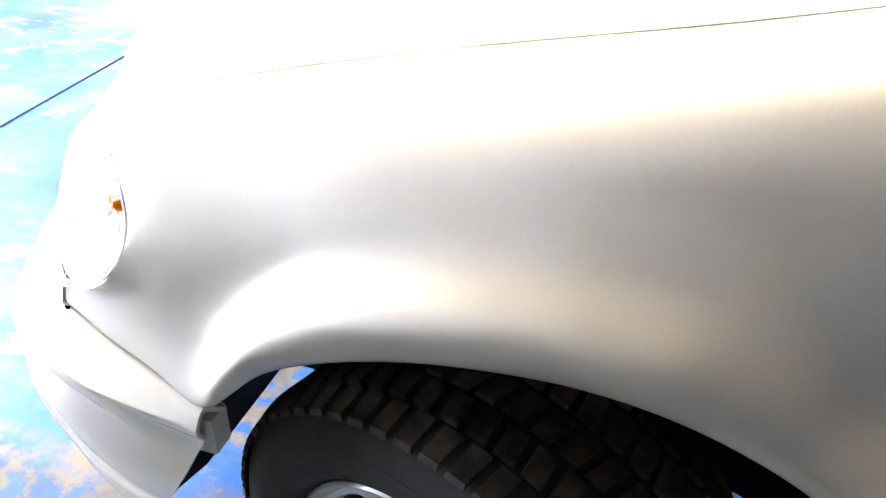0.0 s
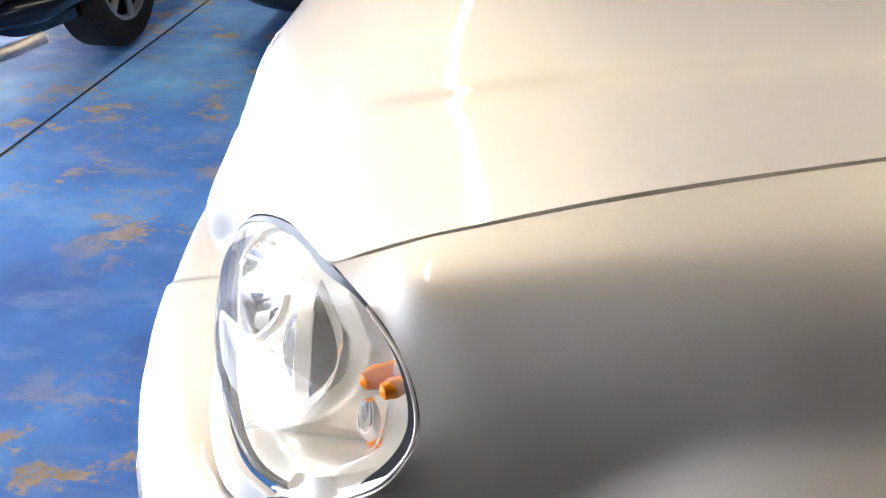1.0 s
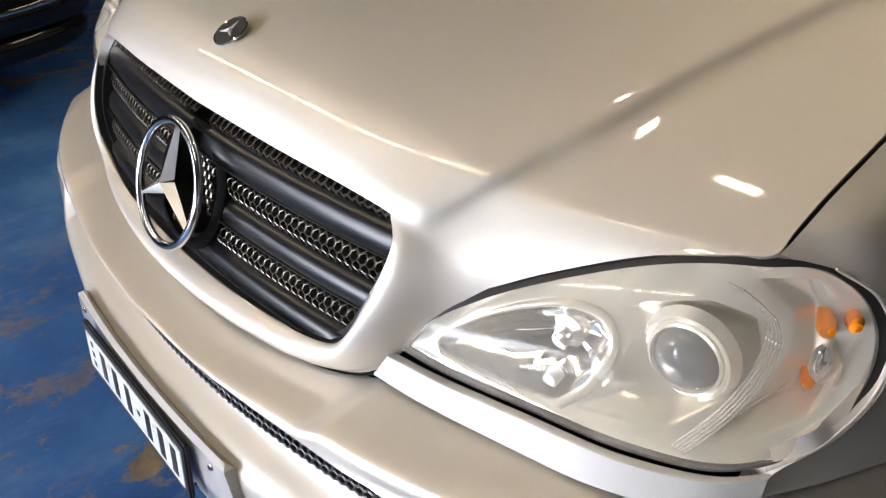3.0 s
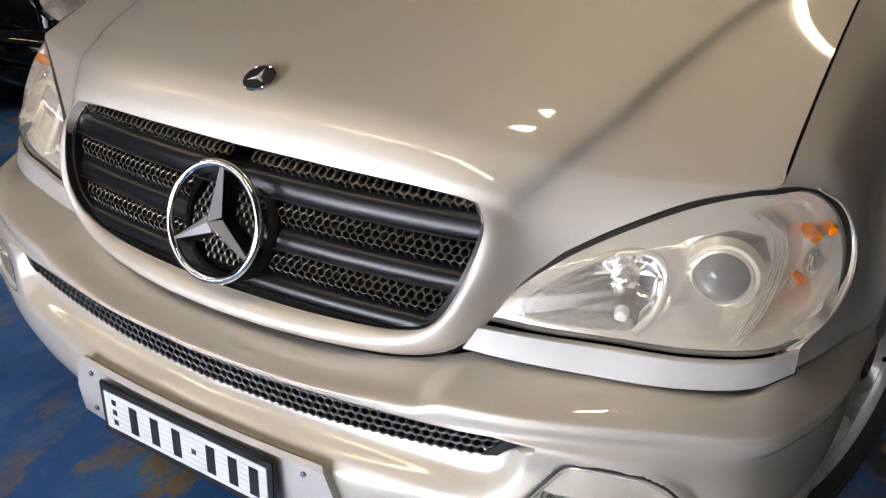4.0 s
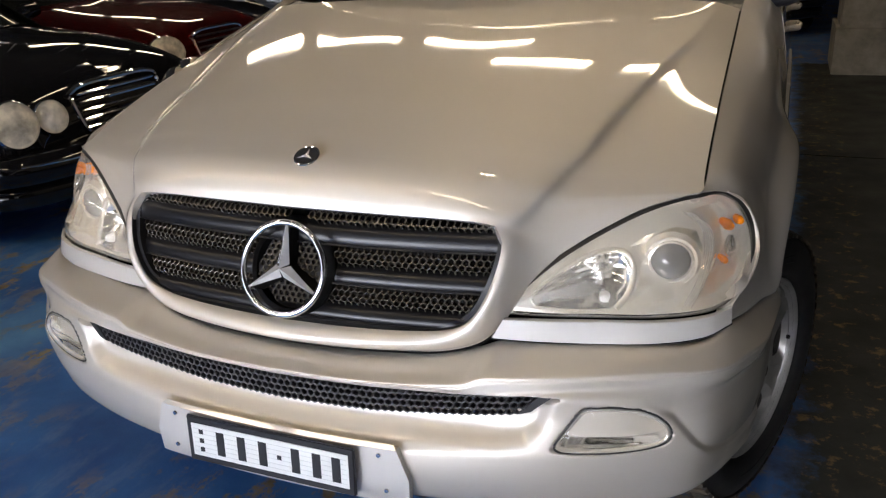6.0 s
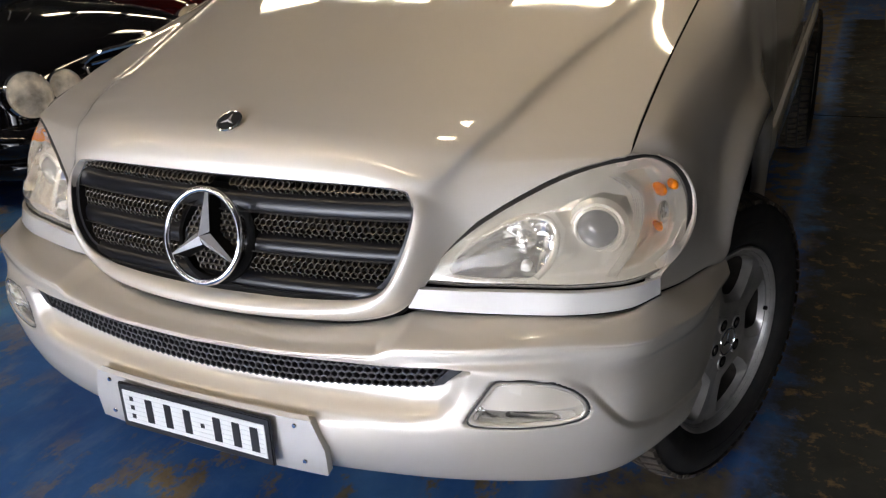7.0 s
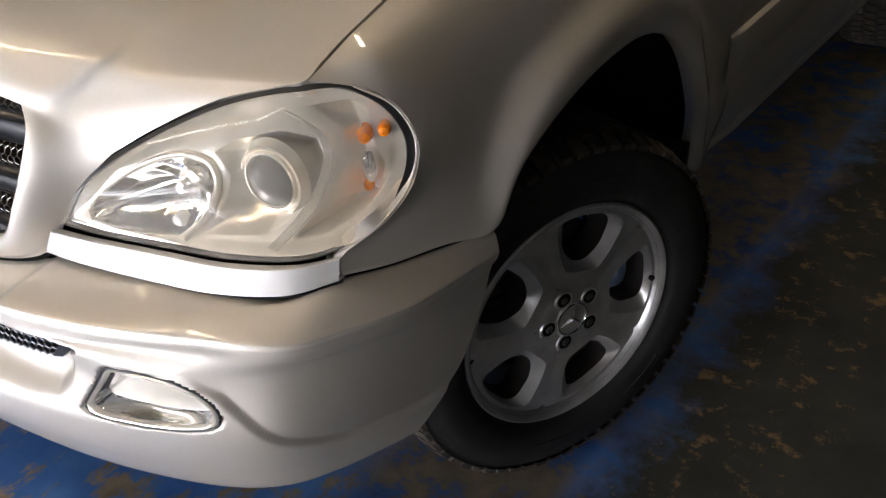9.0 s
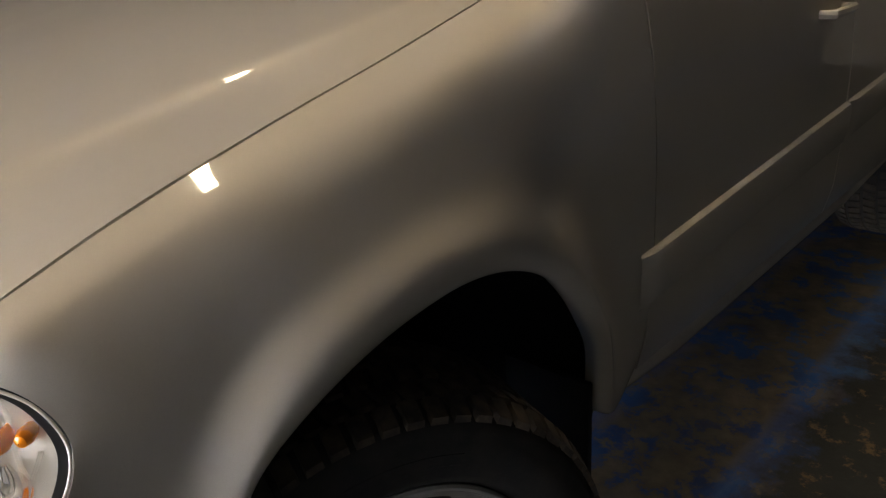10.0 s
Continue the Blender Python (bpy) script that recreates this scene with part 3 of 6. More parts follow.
# wings: profiles from the bonnet joint down to the arch, from the headlight to the door
ARCH = [(-0.265, 0.701), (-0.193, 0.773), (-0.116, 0.820), (-0.025, 0.854), (0.062, 0.867), (0.148, 0.864), (0.243, 0.844), (0.331, 0.800),
        (0.405, 0.734), (0.463, 0.655), (0.508, 0.572), (0.532, 0.476)]
g = 0.0027
fender_cols = [
    [(0.7545, -0.440, 0.963), (0.813, -0.382, 0.936), (0.847, -0.355, 0.880), (0.8605, -0.378, 0.826), (0.850, -0.428, 0.785), (0.8235, -0.4880, 0.7575), (0.8230, -0.4950, 0.7265)],
    [pull(gap_line(-0.40), g), (0.799, -0.368, 0.970), (0.836, -0.325, 0.930), (0.857, -0.305, 0.873), (0.866, -0.320, 0.822), (0.860, -0.372, 0.768), (0.853, -0.415, 0.713)],
    [pull(gap_line(-0.36), g), (0.801, -0.333, 0.979), (0.839, -0.293, 0.938), (0.8575, -0.275, 0.881), (0.869, -0.290, 0.823), (0.873, -0.322, 0.764), (0.8785, -0.3385, 0.7065)],
    [pull(gap_line(-0.32), g), (0.803, -0.298, 0.988), (0.842, -0.262, 0.945), (0.858, -0.245, 0.888), (0.872, -0.255, 0.824), (0.886, -0.268, 0.760), (0.904, -0.262, 0.700)],
    [pull(gap_line(-0.24), g), (0.806, -0.222, 1.008), (0.846, -0.195, 0.968), (0.858, -0.182, 0.918), (0.874, -0.180, 0.870), (0.905, -0.186, 0.822), (0.912, -0.190, 0.770)],
    [pull(gap_line(-0.14), g), (0.810, -0.13, 1.032), (0.850, -0.115, 0.997), (0.860, -0.108, 0.955), (0.880, -0.108, 0.910), (0.912, -0.112, 0.868), (0.918, -0.113, 0.817)],
    [pull(gap_line(-0.03), g), (0.813, -0.025, 1.055), (0.853, -0.02, 1.022), (0.861, -0.02, 0.982), (0.884, -0.02, 0.938), (0.916, -0.02, 0.898), (0.922, -0.02, 0.851)],
    [pull(gap_line(0.08), g), (0.816, 0.078, 1.080), (0.856, 0.075, 1.046), (0.863, 0.072, 1.004), (0.887, 0.07, 0.956), (0.918, 0.07, 0.914), (0.924, 0.07, 0.866)],
    [pull(gap_line(0.20), g), (0.819, 0.19, 1.108), (0.859, 0.18, 1.068), (0.866, 0.175, 1.018), (0.889, 0.17, 0.962), (0.918, 0.16, 0.914), (0.924, 0.155, 0.866)],
    [pull(gap_line(0.32), g), (0.822, 0.30, 1.135), (0.862, 0.28, 1.085), (0.869, 0.27, 1.020), (0.890, 0.262, 0.955), (0.916, 0.250, 0.894), (0.922, 0.243, 0.844)],
    [pull(gap_line(0.44), g), (0.821, 0.41, 1.156), (0.864, 0.385, 1.09), (0.872, 0.365, 1.005), (0.890, 0.352, 0.925), (0.913, 0.343, 0.85), (0.919, 0.335, 0.798)],
    [(0.752, 0.52, 1.214), (0.824, 0.50, 1.170), (0.867, 0.47, 1.08), (0.875, 0.445, 0.97), (0.889, 0.43, 0.87), (0.909, 0.415, 0.790), (0.914, 0.405, 0.734)],
    [(0.757, 0.58, 1.227), (0.829, 0.565, 1.182), (0.869, 0.545, 1.07), (0.879, 0.515, 0.95), (0.888, 0.49, 0.82), (0.904, 0.475, 0.715), (0.908, 0.463, 0.655)],
    [(0.765, 0.64, 1.236), (0.833, 0.63, 1.188), (0.871, 0.615, 1.06), (0.883, 0.58, 0.93), (0.886, 0.55, 0.78), (0.898, 0.528, 0.645), (0.902, 0.508, 0.572)],
    [(0.769, 0.668, 1.239), (0.835, 0.664, 1.189), (0.872, 0.656, 1.05), (0.885, 0.64, 0.91), (0.886, 0.61, 0.74), (0.890, 0.575, 0.57), (0.890, 0.540, 0.43)],
    [(0.772, 0.6935, 1.24), (0.836, 0.6935, 1.19), (0.872, 0.6935, 1.05), (0.886, 0.6935, 0.91), (0.890, 0.6935, 0.74), (0.885, 0.6935, 0.57), (0.858, 0.6935, 0.43)],
]


# the shoulder slopes down to the crease above the flare
for i in range(1, 15):
    for k, d in ((1, 0.006), (2, 0.011), (3, 0.000)):
        x, y, z = fender_cols[i][k]
        fender_cols[i][k] = (x - d * min(1, 0.2 * i, 0.22 * (15 - i)), y, z)
# the flare reaches a little lower over the front of the wheel
for i, d in ((3, 0.004), (4, 0.009), (5, 0.012), (6, 0.013), (7, 0.012), (8, 0.010), (9, 0.006), (10, 0.003)):
    x, y, z = fender_cols[i][-1]
    fender_cols[i][-1] = (x, y, z - d)
# the flare runs out from the wing in an even slope
for col in fender_cols[4:12]:
    for k, d in ((4, -0.002), (5, 0.004), (6, -0.002)):
        col[k] = (col[k][0] + d, col[k][1], col[k][2])
# below the flare the sheet turns in to a lip
for i, col in enumerate(fender_cols):
    x, y, z = col[-1]
    k = (0, 0, 0, 0.3, 0.9)[i] if i < 5 else float(i < len(fender_cols) - 1)
    e = Vector((0, y - 0.12, z - 0.45)).normalized()
    col[-1] = (x, y + e.y * 0.022 * k, z + e.z * 0.022 * k + 0.004 * (1 - k))
    roll = max(k, 0.7)
    col.append((x - 0.003 - 0.012 * roll, y, z))
    col.append((x - 0.005 - 0.035 * roll, y, z + 0.002))
fender_grid = loft(fender_cols, 73, 129, spaced=True)
for side in (1, -1):
    sheet_mesh([fender_grid], 14, lambda p: p.z > 0.5 and not (p.y < -0.24 and p.z < 0.775), 0.022, "fender", PAINT, suv, "silver front wing with flared arch", False, side)


def smooth01(t):
    t = np.clip(t, 0, 1)
    return t * t * (3 - 2 * t)


# front bumper: rows from the top edge to the underside, middle to arch
BUMPER = [
    [(0, -0.690, 0.700), (0.2, -0.685, 0.700), (0.4, -0.664, 0.711), (0.55, -0.634, 0.713), (0.69, -0.596, 0.712), (0.770, -0.546, 0.708), (0.800, -0.478, 0.699), (0.834, -0.398, 0.689), (0.876, -0.250, 0.679)],
    [(0, -0.765, 0.692), (0.2, -0.753, 0.692), (0.4, -0.725, 0.700), (0.55, -0.690, 0.704), (0.69, -0.640, 0.708), (0.781, -0.570, 0.711), (0.8205, -0.4970, 0.7205), (0.8525, -0.4140, 0.7085), (0.9010, -0.262, 0.6950)],
    [(0, -0.800, 0.676), (0.2, -0.789, 0.677), (0.4, -0.754, 0.685), (0.55, -0.717, 0.690), (0.69, -0.668, 0.691), (0.795, -0.600, 0.691), (0.848, -0.511, 0.694), (0.887, -0.405, 0.680), (0.916, -0.270, 0.672)],
    [(0, -0.815, 0.648), (0.2, -0.804, 0.650), (0.4, -0.773, 0.660), (0.55, -0.738, 0.667), (0.69, -0.689, 0.667), (0.800, -0.615, 0.663), (0.861, -0.523, 0.657), (0.902, -0.406, 0.642), (0.921, -0.284, 0.638)],
    [(0, -0.808, 0.628), (0.2, -0.798, 0.631), (0.4, -0.774, 0.643), (0.55, -0.748, 0.652), (0.69, -0.703, 0.644), (0.805, -0.629, 0.635), (0.866, -0.531, 0.625), (0.905, -0.410, 0.612), (0.922, -0.300, 0.608)],
    [(0, -0.800, 0.582), (0.2, -0.790, 0.586), (0.4, -0.768, 0.600), (0.54, -0.748, 0.612), (0.69, -0.714, 0.600), (0.809, -0.641, 0.592), (0.870, -0.538, 0.585), (0.905, -0.415, 0.572), (0.921, -0.320, 0.570)],
    [(0, -0.822, 0.545), (0.2, -0.812, 0.548), (0.4, -0.785, 0.558), (0.55, -0.757, 0.566), (0.69, -0.716, 0.556), (0.811, -0.650, 0.552), (0.872, -0.543, 0.548), (0.904, -0.422, 0.535), (0.919, -0.340, 0.535)],
    [(0, -0.838, 0.522), (0.2, -0.828, 0.524), (0.4, -0.796, 0.530), (0.55, -0.762, 0.532), (0.69, -0.714, 0.522), (0.806, -0.648, 0.514), (0.866, -0.545, 0.508), (0.900, -0.436, 0.496), (0.914, -0.365, 0.495)],
    [(0, -0.836, 0.470), (0.2, -0.826, 0.470), (0.4, -0.792, 0.472), (0.55, -0.754, 0.472), (0.69, -0.704, 0.468), (0.797, -0.640, 0.464), (0.856, -0.548, 0.460), (0.890, -0.462, 0.455), (0.905, -0.410, 0.455)],
    [(0, -0.808, 0.412), (0.2, -0.797, 0.411), (0.4, -0.764, 0.410), (0.55, -0.726, 0.409), (0.69, -0.680, 0.409), (0.780, -0.626, 0.410), (0.836, -0.555, 0.414), (0.870, -0.490, 0.418), (0.888, -0.450, 0.420)],
    [(0, -0.740, 0.392), (0.2, -0.735, 0.392), (0.4, -0.705, 0.392), (0.55, -0.670, 0.392), (0.69, -0.630, 0.393), (0.755, -0.590, 0.394), (0.800, -0.540, 0.397), (0.835, -0.495, 0.402), (0.850, -0.46, 0.406)],
]
BUMPER[2] = [(x, y - 0.004, z + 0.005) for x, y, z in BUMPER[2]]
# the corners are tucked in a little below the wing
for j in range(2, len(BUMPER)):
    w = 1.0 if j > 2 else 0.5
    BUMPER[j] = [(x - w * 0.020 * float(smooth01((x - 0.62) / 0.28)), y + w * 0.011 * float(smooth01((x - 0.5) / 0.25)), z) for x, y, z in BUMPER[j]]
# the top is a flat ledge out to the front face, which drops straight
for j, d in ((2, 0.007), (3, 0.0005)):
    BUMPER[j] = [(x, y - d * float(smooth01((0.76 - x) / 0.2)), z) for x, y, z in BUMPER[j]]
# round the corner the ledge slopes down to the arch
BUMPER[2][5:] = [(0.806, -0.603, 0.690), (0.8545, -0.521, 0.687), (0.8895, -0.4285, 0.6775), (0.913, -0.268, 0.673)]
BUMPER[3][5:8] = [(0.807, -0.613, 0.662), (0.858, -0.527, 0.655), (0.890, -0.425, 0.646)]
# a tight edge between the flat top and the front face
edge_row = []
for (x0, y0, z0), (x1, y1, z1) in zip(BUMPER[2], BUMPER[3]):
    d = Vector(((x0 + x1) / 2, (y0 + y1) / 2 + 0.45, 0)).normalized()
    p, q, c = Vector((x0, y0, z0)), Vector((x1, y1, z1)), Vector(((x0 + x1) / 2 + d.x * 0.0055, (y0 + y1) / 2 + d.y * 0.0055, (z0 + z1) / 2 + 0.0045))
    edge_row.append((tuple(c + (p - c) * 0.22), tuple(c + (q - c) * 0.22)))
BUMPER[3:3] = [[a for a, b in edge_row], [b for a, b in edge_row]]
bumper_grid = loft(BUMPER, 221, 157)
# under the grille the top dips to make room for the bonnet's lip
dip = (1 - smooth01((bumper_grid[..., 0] - 0.375) / 0.05)) * smooth01((bumper_grid[..., 2] - 0.655) / 0.03)
bumper_grid[..., 2] -= 0.015 * dip


def inside_outline(x, z, outline):
    """Signed reach inside a closed outline in front view: positive inside, in metres (rough)."""
    p = np.array(outline)
    q = np.roll(p, -1, 0)
    e = q - p
    t = np.clip(((x[..., None] - p[:, 0]) * e[:, 0] + (z[..., None] - p[:, 1]) * e[:, 1]) / (e ** 2).sum(1), 0, 1)
    d = np.sqrt((x[..., None] - p[:, 0] - t * e[:, 0]) ** 2 + (z[..., None] - p[:, 1] - t * e[:, 1]) ** 2).min(-1)
    cross = ((p[:, 1] > z[..., None]) != (q[:, 1] > z[..., None])) & (
        x[..., None] < (q[:, 0] - p[:, 0]) * (z[..., None] - p[:, 1]) / (q[:, 1] - p[:, 1] + 1e-12) + p[:, 0])
    return np.where(cross.sum(-1) % 2 == 1, d, -d)


FOG = [(0.549, 0.554), (0.5475, 0.558), (0.550, 0.565), (0.572, 0.600), (0.592, 0.632), (0.598, 0.637), (0.606, 0.639), (0.645, 0.639), (0.690, 0.632), (0.720, 0.617),
       (0.740, 0.598), (0.748, 0.580), (0.745, 0.568), (0.732, 0.558), (0.700, 0.551), (0.64, 0.547), (0.58, 0.549), (0.556, 0.551)]
SLOT_TOP = [(0.0, 0.634), (0.2, 0.637), (0.4, 0.650), (0.50, 0.657), (0.555, 0.655)]
SLOT_LOW = [(0.0, 0.585), (0.2, 0.589), (0.4, 0.604), (0.47, 0.611), (0.51, 0.622)]
slot_outline = SLOT_TOP + SLOT_LOW[::-1] + [(-x, z) for x, z in SLOT_LOW[1:]] + [(-x, z) for x, z in SLOT_TOP[::-1]][:-1]
bx, bz = bumper_grid[..., 0], bumper_grid[..., 2]
bn = grid_normals(bumper_grid)
if np.sum(bn * (bumper_grid - np.array(INSIDE))) < 0:
    bn = -bn
dent = 0.030 * smooth01(inside_outline(bx, bz, FOG) / 0.007 + 0.35)
dent = np.maximum(dent, 0.040 * smooth01(inside_outline(bx, bz, slot_outline) / 0.007 + 0.4))
SHELF = [(-0.6, 0.70), (0.62, 0.70), (0.555, 0.640), (0.535, 0.585), (0.505, 0.556), (0.45, 0.548), (-0.6, 0.535)]
shelf = 0.022 * smooth01(inside_outline(bx, bz, SHELF) / 0.035)
shelf *= smooth01((0.66 - bz) / 0.03)
dent = np.maximum(dent, shelf)
# crease that runs from the fog lamp down to the corner
FOLD = np.array([(0.700, 0.645), (0.745, 0.615), (0.775, 0.575), (0.805, 0.530), (0.840, 0.495), (0.875, 0.480), (0.915, 0.478)])
fold_z = np.interp(bx, FOLD[:, 0], FOLD[:, 1])
rise = bz - fold_z
fold = np.where(rise > 0, 0.013 * np.exp(-np.maximum(rise, 0) / 0.035), 0.013 * smooth01(1 + rise / 0.010))
fold *= smooth01((bx - 0.69) / 0.08) * smooth01((0.915 - bx) / 0.03)
dent = np.maximum(dent, fold)
bumper_outer = bumper_grid - bn * dent[..., None] * np.array([0.4, 1.0, 0.4])
bumper_geo = Geo().shell(bumper_outer, 0.006, INSIDE).mirror()
bumper = part("front_bumper", bumper_geo, PAINT, suv, "silver front bumper with air slot and fog lamps", 50)


def bumper_y(x, z):
    """The bumper's front at (x, z), from its undented shape."""
    d = (bumper_grid[..., 0] - abs(x)) ** 2 + (bumper_grid[..., 2] - z) ** 2 + (bumper_grid[..., 2] > 0.71) * 1.0
    k = np.unravel_index(np.argsort(d, axis=None)[:4], d.shape)
    w = 1 / (d[k] + 1e-7)
    return float((bumper_grid[..., 1][k] * w).sum() / w.sum())


# perforated sheets
def perforated(place, width_of, v0, v1, pitch, bore, depth):
    """Honeycomb sheet over v0..v1: rings between hexagons and their holes. place(u, v, d) gives the point d behind."""
    geo = Geo()
    dv = pitch * math.sqrt(3) / 2
    rows = max(1, int(round((v1 - v0) / dv)))
    dv = (v1 - v0) / rows
    for j in range(rows):
        v = v0 + (j + 0.5) * dv
        lo, hi = width_of(v)
        n = int((hi - lo) / pitch)
        start = math.ceil(lo / pitch) * pitch + (0.5 if j % 2 else 0.0) * pitch
        for i in range(n + 1):
            u = start + i * pitch
            if u < lo or u > hi:
                continue
            out, inn, back = [], [], []
            for k in range(6):
                a = math.radians(60 * k + 30)
                ou, ov = u + math.cos(a) * pitch / math.sqrt(3), v + math.sin(a) * dv / 1.5
                iu, iv = u + math.cos(a) * bore, v + math.sin(a) * bore
                out.append(place(ou, ov, 0.0))
                inn.append(place(iu, iv, 0.001))
                back.append(place(iu, iv, depth))
            o = len(geo.v)
            geo.v += out + inn + back
            for k in range(6):
                q = (k + 1) % 6
                geo.f.append((o + k, o + q, o + 6 + q, o + 6 + k))
                geo.f.append((o + 6 + k, o + 6 + q, o + 12 + q, o + 12 + k))
    return geo


def slot_z(x, edge):
    e = np.array(edge)
    return float(np.interp(abs(x), e[:, 0], e[:, 1]))


def slot_place(u, v, d):
    zt, zl = slot_z(u, SLOT_TOP), slot_z(u, SLOT_LOW)
    z = zl + (zt - zl) * v / 0.05
    y = -0.803 + 0.195 * abs(u) ** 2 + 0.012 * (0.05 - v) / 0.05 * -0.3
    return (u, y + 0.018 + d, z)


slot_mesh = perforated(slot_place, lambda v: (-0.494 - 0.046 * v / 0.05, 0.494 + 0.046 * v / 0.05), -0.002, 0.052, 0.0150, 0.0063, 0.012)
part("air_mesh", slot_mesh, SLOT_PLASTIC, bumper, "black honeycomb plastic mesh", 20)
for side in (1, -1):
    cap = []
    for v in np.linspace(-0.002, 0.052, 7):
        end = 0.506 + 0.042 * v / 0.05
        cap.append([slot_place(side * u, v, -0.003) for u in np.linspace(end - 0.022, end, 6)])
    part("slot_end", Geo().shell(np.array(cap), 0.008, INSIDE), SLOT_PLASTIC, bumper, "smooth black end of the air slot")
back = Geo()
us = np.linspace(-0.56, 0.56, 41)
back.grid(np.array([[slot_place(u, v, 0.017) for u in us] for v in (-0.005, 0.055)]))
part("slot_backing", back, MATT_BLACK, bumper)


# fog lamps
def fog_lamp(side):
    """Clear cover in a bright frame, with a box-shaped reflector, ledge and bulb behind it."""
    p = np.array(FOG + FOG[:1])
    d = np.r_[0, np.cumsum(np.linalg.norm(np.diff(p, axis=0), axis=1))]
    u = np.linspace(0, d[-1], 97)[:-1]
    out = np.column_stack([np.interp(u, d, p[:, 0]), np.interp(u, d, p[:, 1])])
    for k in range(3):
        out = (np.roll(out, 1, 0) + 2 * out + np.roll(out, -1, 0)) / 4
    c = out.mean(0)

    def ring_at(kx, kz, back, dx=0.0, dz=0.0):
        q = c + (out - c) * np.array([kx, kz]) + [dx, dz]
        y = np.array([bumper_y(x, z) for x, z in q])
        for k in range(12):
            y = (np.roll(y, 1) + 2 * y + np.roll(y, -1)) / 4
        return np.column_stack([side * q[:, 0], y + back, q[:, 1]])

    rim, lip, inner = ring_at(0.985, 0.97, 0.004), ring_at(0.965, 0.93, 0.001), ring_at(0.915, 0.83, 0.004)
    g1 = Geo().grid(np.stack([rim + [0, 0.012, 0], rim, lip, ring_at(0.94, 0.88, 0.0015), inner, inner + [0, 0.006, 0]]), True)
    lamp = part("fog_lamp", g1, SATIN, bumper, "fog lamp with clear cover and bright frame in the bumper", 50)
    deep = ring_at(0.86, 0.62, 0.040, 0.006, 0.006)
    ledge = ring_at(0.90, 0.80, 0.012)
    part("housing", Geo().grid(np.stack([inner + [0, 0.005, 0], ledge, ledge * 0.45 + deep * 0.55 - [0, 0.004, 0], deep]), True), MIRROR_BOWL, lamp, "mirror-bright box behind the cover", 30)
    ny = bumper_y(c[0], c[1])
    part("reflector", Geo().grid(fan(deep, (side * (c[0] + 0.006), ny + 0.052, c[1] + 0.006), 8, 0.0, (0, 1, 0)), True), FOG_PANEL, lamp)
    part("seal", Geo().tube(ring_at(1.0, 0.995, 0.003), 0.0022, 8, loop=True), RUBBER_SEAL, lamp)
    lens = fan(ring_at(0.955, 0.91, 0.001), (side * c[0], ny + 0.001, c[1]), 8, 0.006, (side * 0.25, -1, 0))
    part("lens", Geo().grid(lens, True), LENS_CLEAR, lamp).visible_shadow = False
    return lamp


for side in (1, -1):
    fog_lamp(side)


# ---- headlights ----
LAMP_EDGE = [(0.432, -0.655, 0.766), (0.455, -0.640, 0.806), (0.480, -0.622, 0.838), (0.514, -0.597, 0.867), (0.572, -0.560, 0.902),
             (0.650, -0.510, 0.938), (0.705, -0.474, 0.953), (0.756, -0.441, 0.958), (0.792, -0.403, 0.950), (0.825, -0.368, 0.916),
             (0.847, -0.357, 0.868), (0.855, -0.383, 0.822), (0.841, -0.439, 0.780), (0.815, -0.490, 0.762), (0.780, -0.530, 0.757),
             (0.70, -0.574, 0.757), (0.60, -0.608, 0.760), (0.50, -0.640, 0.763)]
LAMP_MID = (0.665, -0.548, 0.845)
LAMP_OUT = (0.42, -0.85, 0.32)


_le = np.array(LAMP_EDGE)
LAMP_FIT = np.linalg.lstsq(np.column_stack([np.ones(len(_le)), _le[:, 0], _le[:, 2], _le[:, 0] ** 2, _le[:, 0] * _le[:, 2], _le[:, 2] ** 2]), _le[:, 1], rcond=None)[0]
BEAM = [(0.622, 0.770), (0.640, 0.792), (0.643, 0.828), (0.628, 0.857), (0.596, 0.868), (0.556, 0.858), (0.514, 0.834), (0.482, 0.806), (0.472, 0.788), (0.482, 0.777), (0.52, 0.772), (0.57, 0.769)]
FLUTE = [(0.752, 0.768), (0.770, 0.800), (0.777, 0.845), (0.768, 0.885), (0.735, 0.924)]
CHAMBER = FLUTE + [(0.778, 0.928), (0.806, 0.905), (0.826, 0.868), (0.832, 0.830), (0.820, 0.794), (0.79, 0.774)]
CELL = [(0.641, 0.773), (0.656, 0.800), (0.655, 0.838), (0.634, 0.868), (0.658, 0.884), (0.707, 0.892), (0.744, 0.878), (0.759, 0.845), (0.753, 0.803), (0.722, 0.774)]
EYE_AT = (0.707, 0.833)


def lamp_plane(x, z):
    k = LAMP_FIT
    return k[0] + k[1] * x + k[2] * z + k[3] * x * x + k[4] * x * z + k[5] * z * z


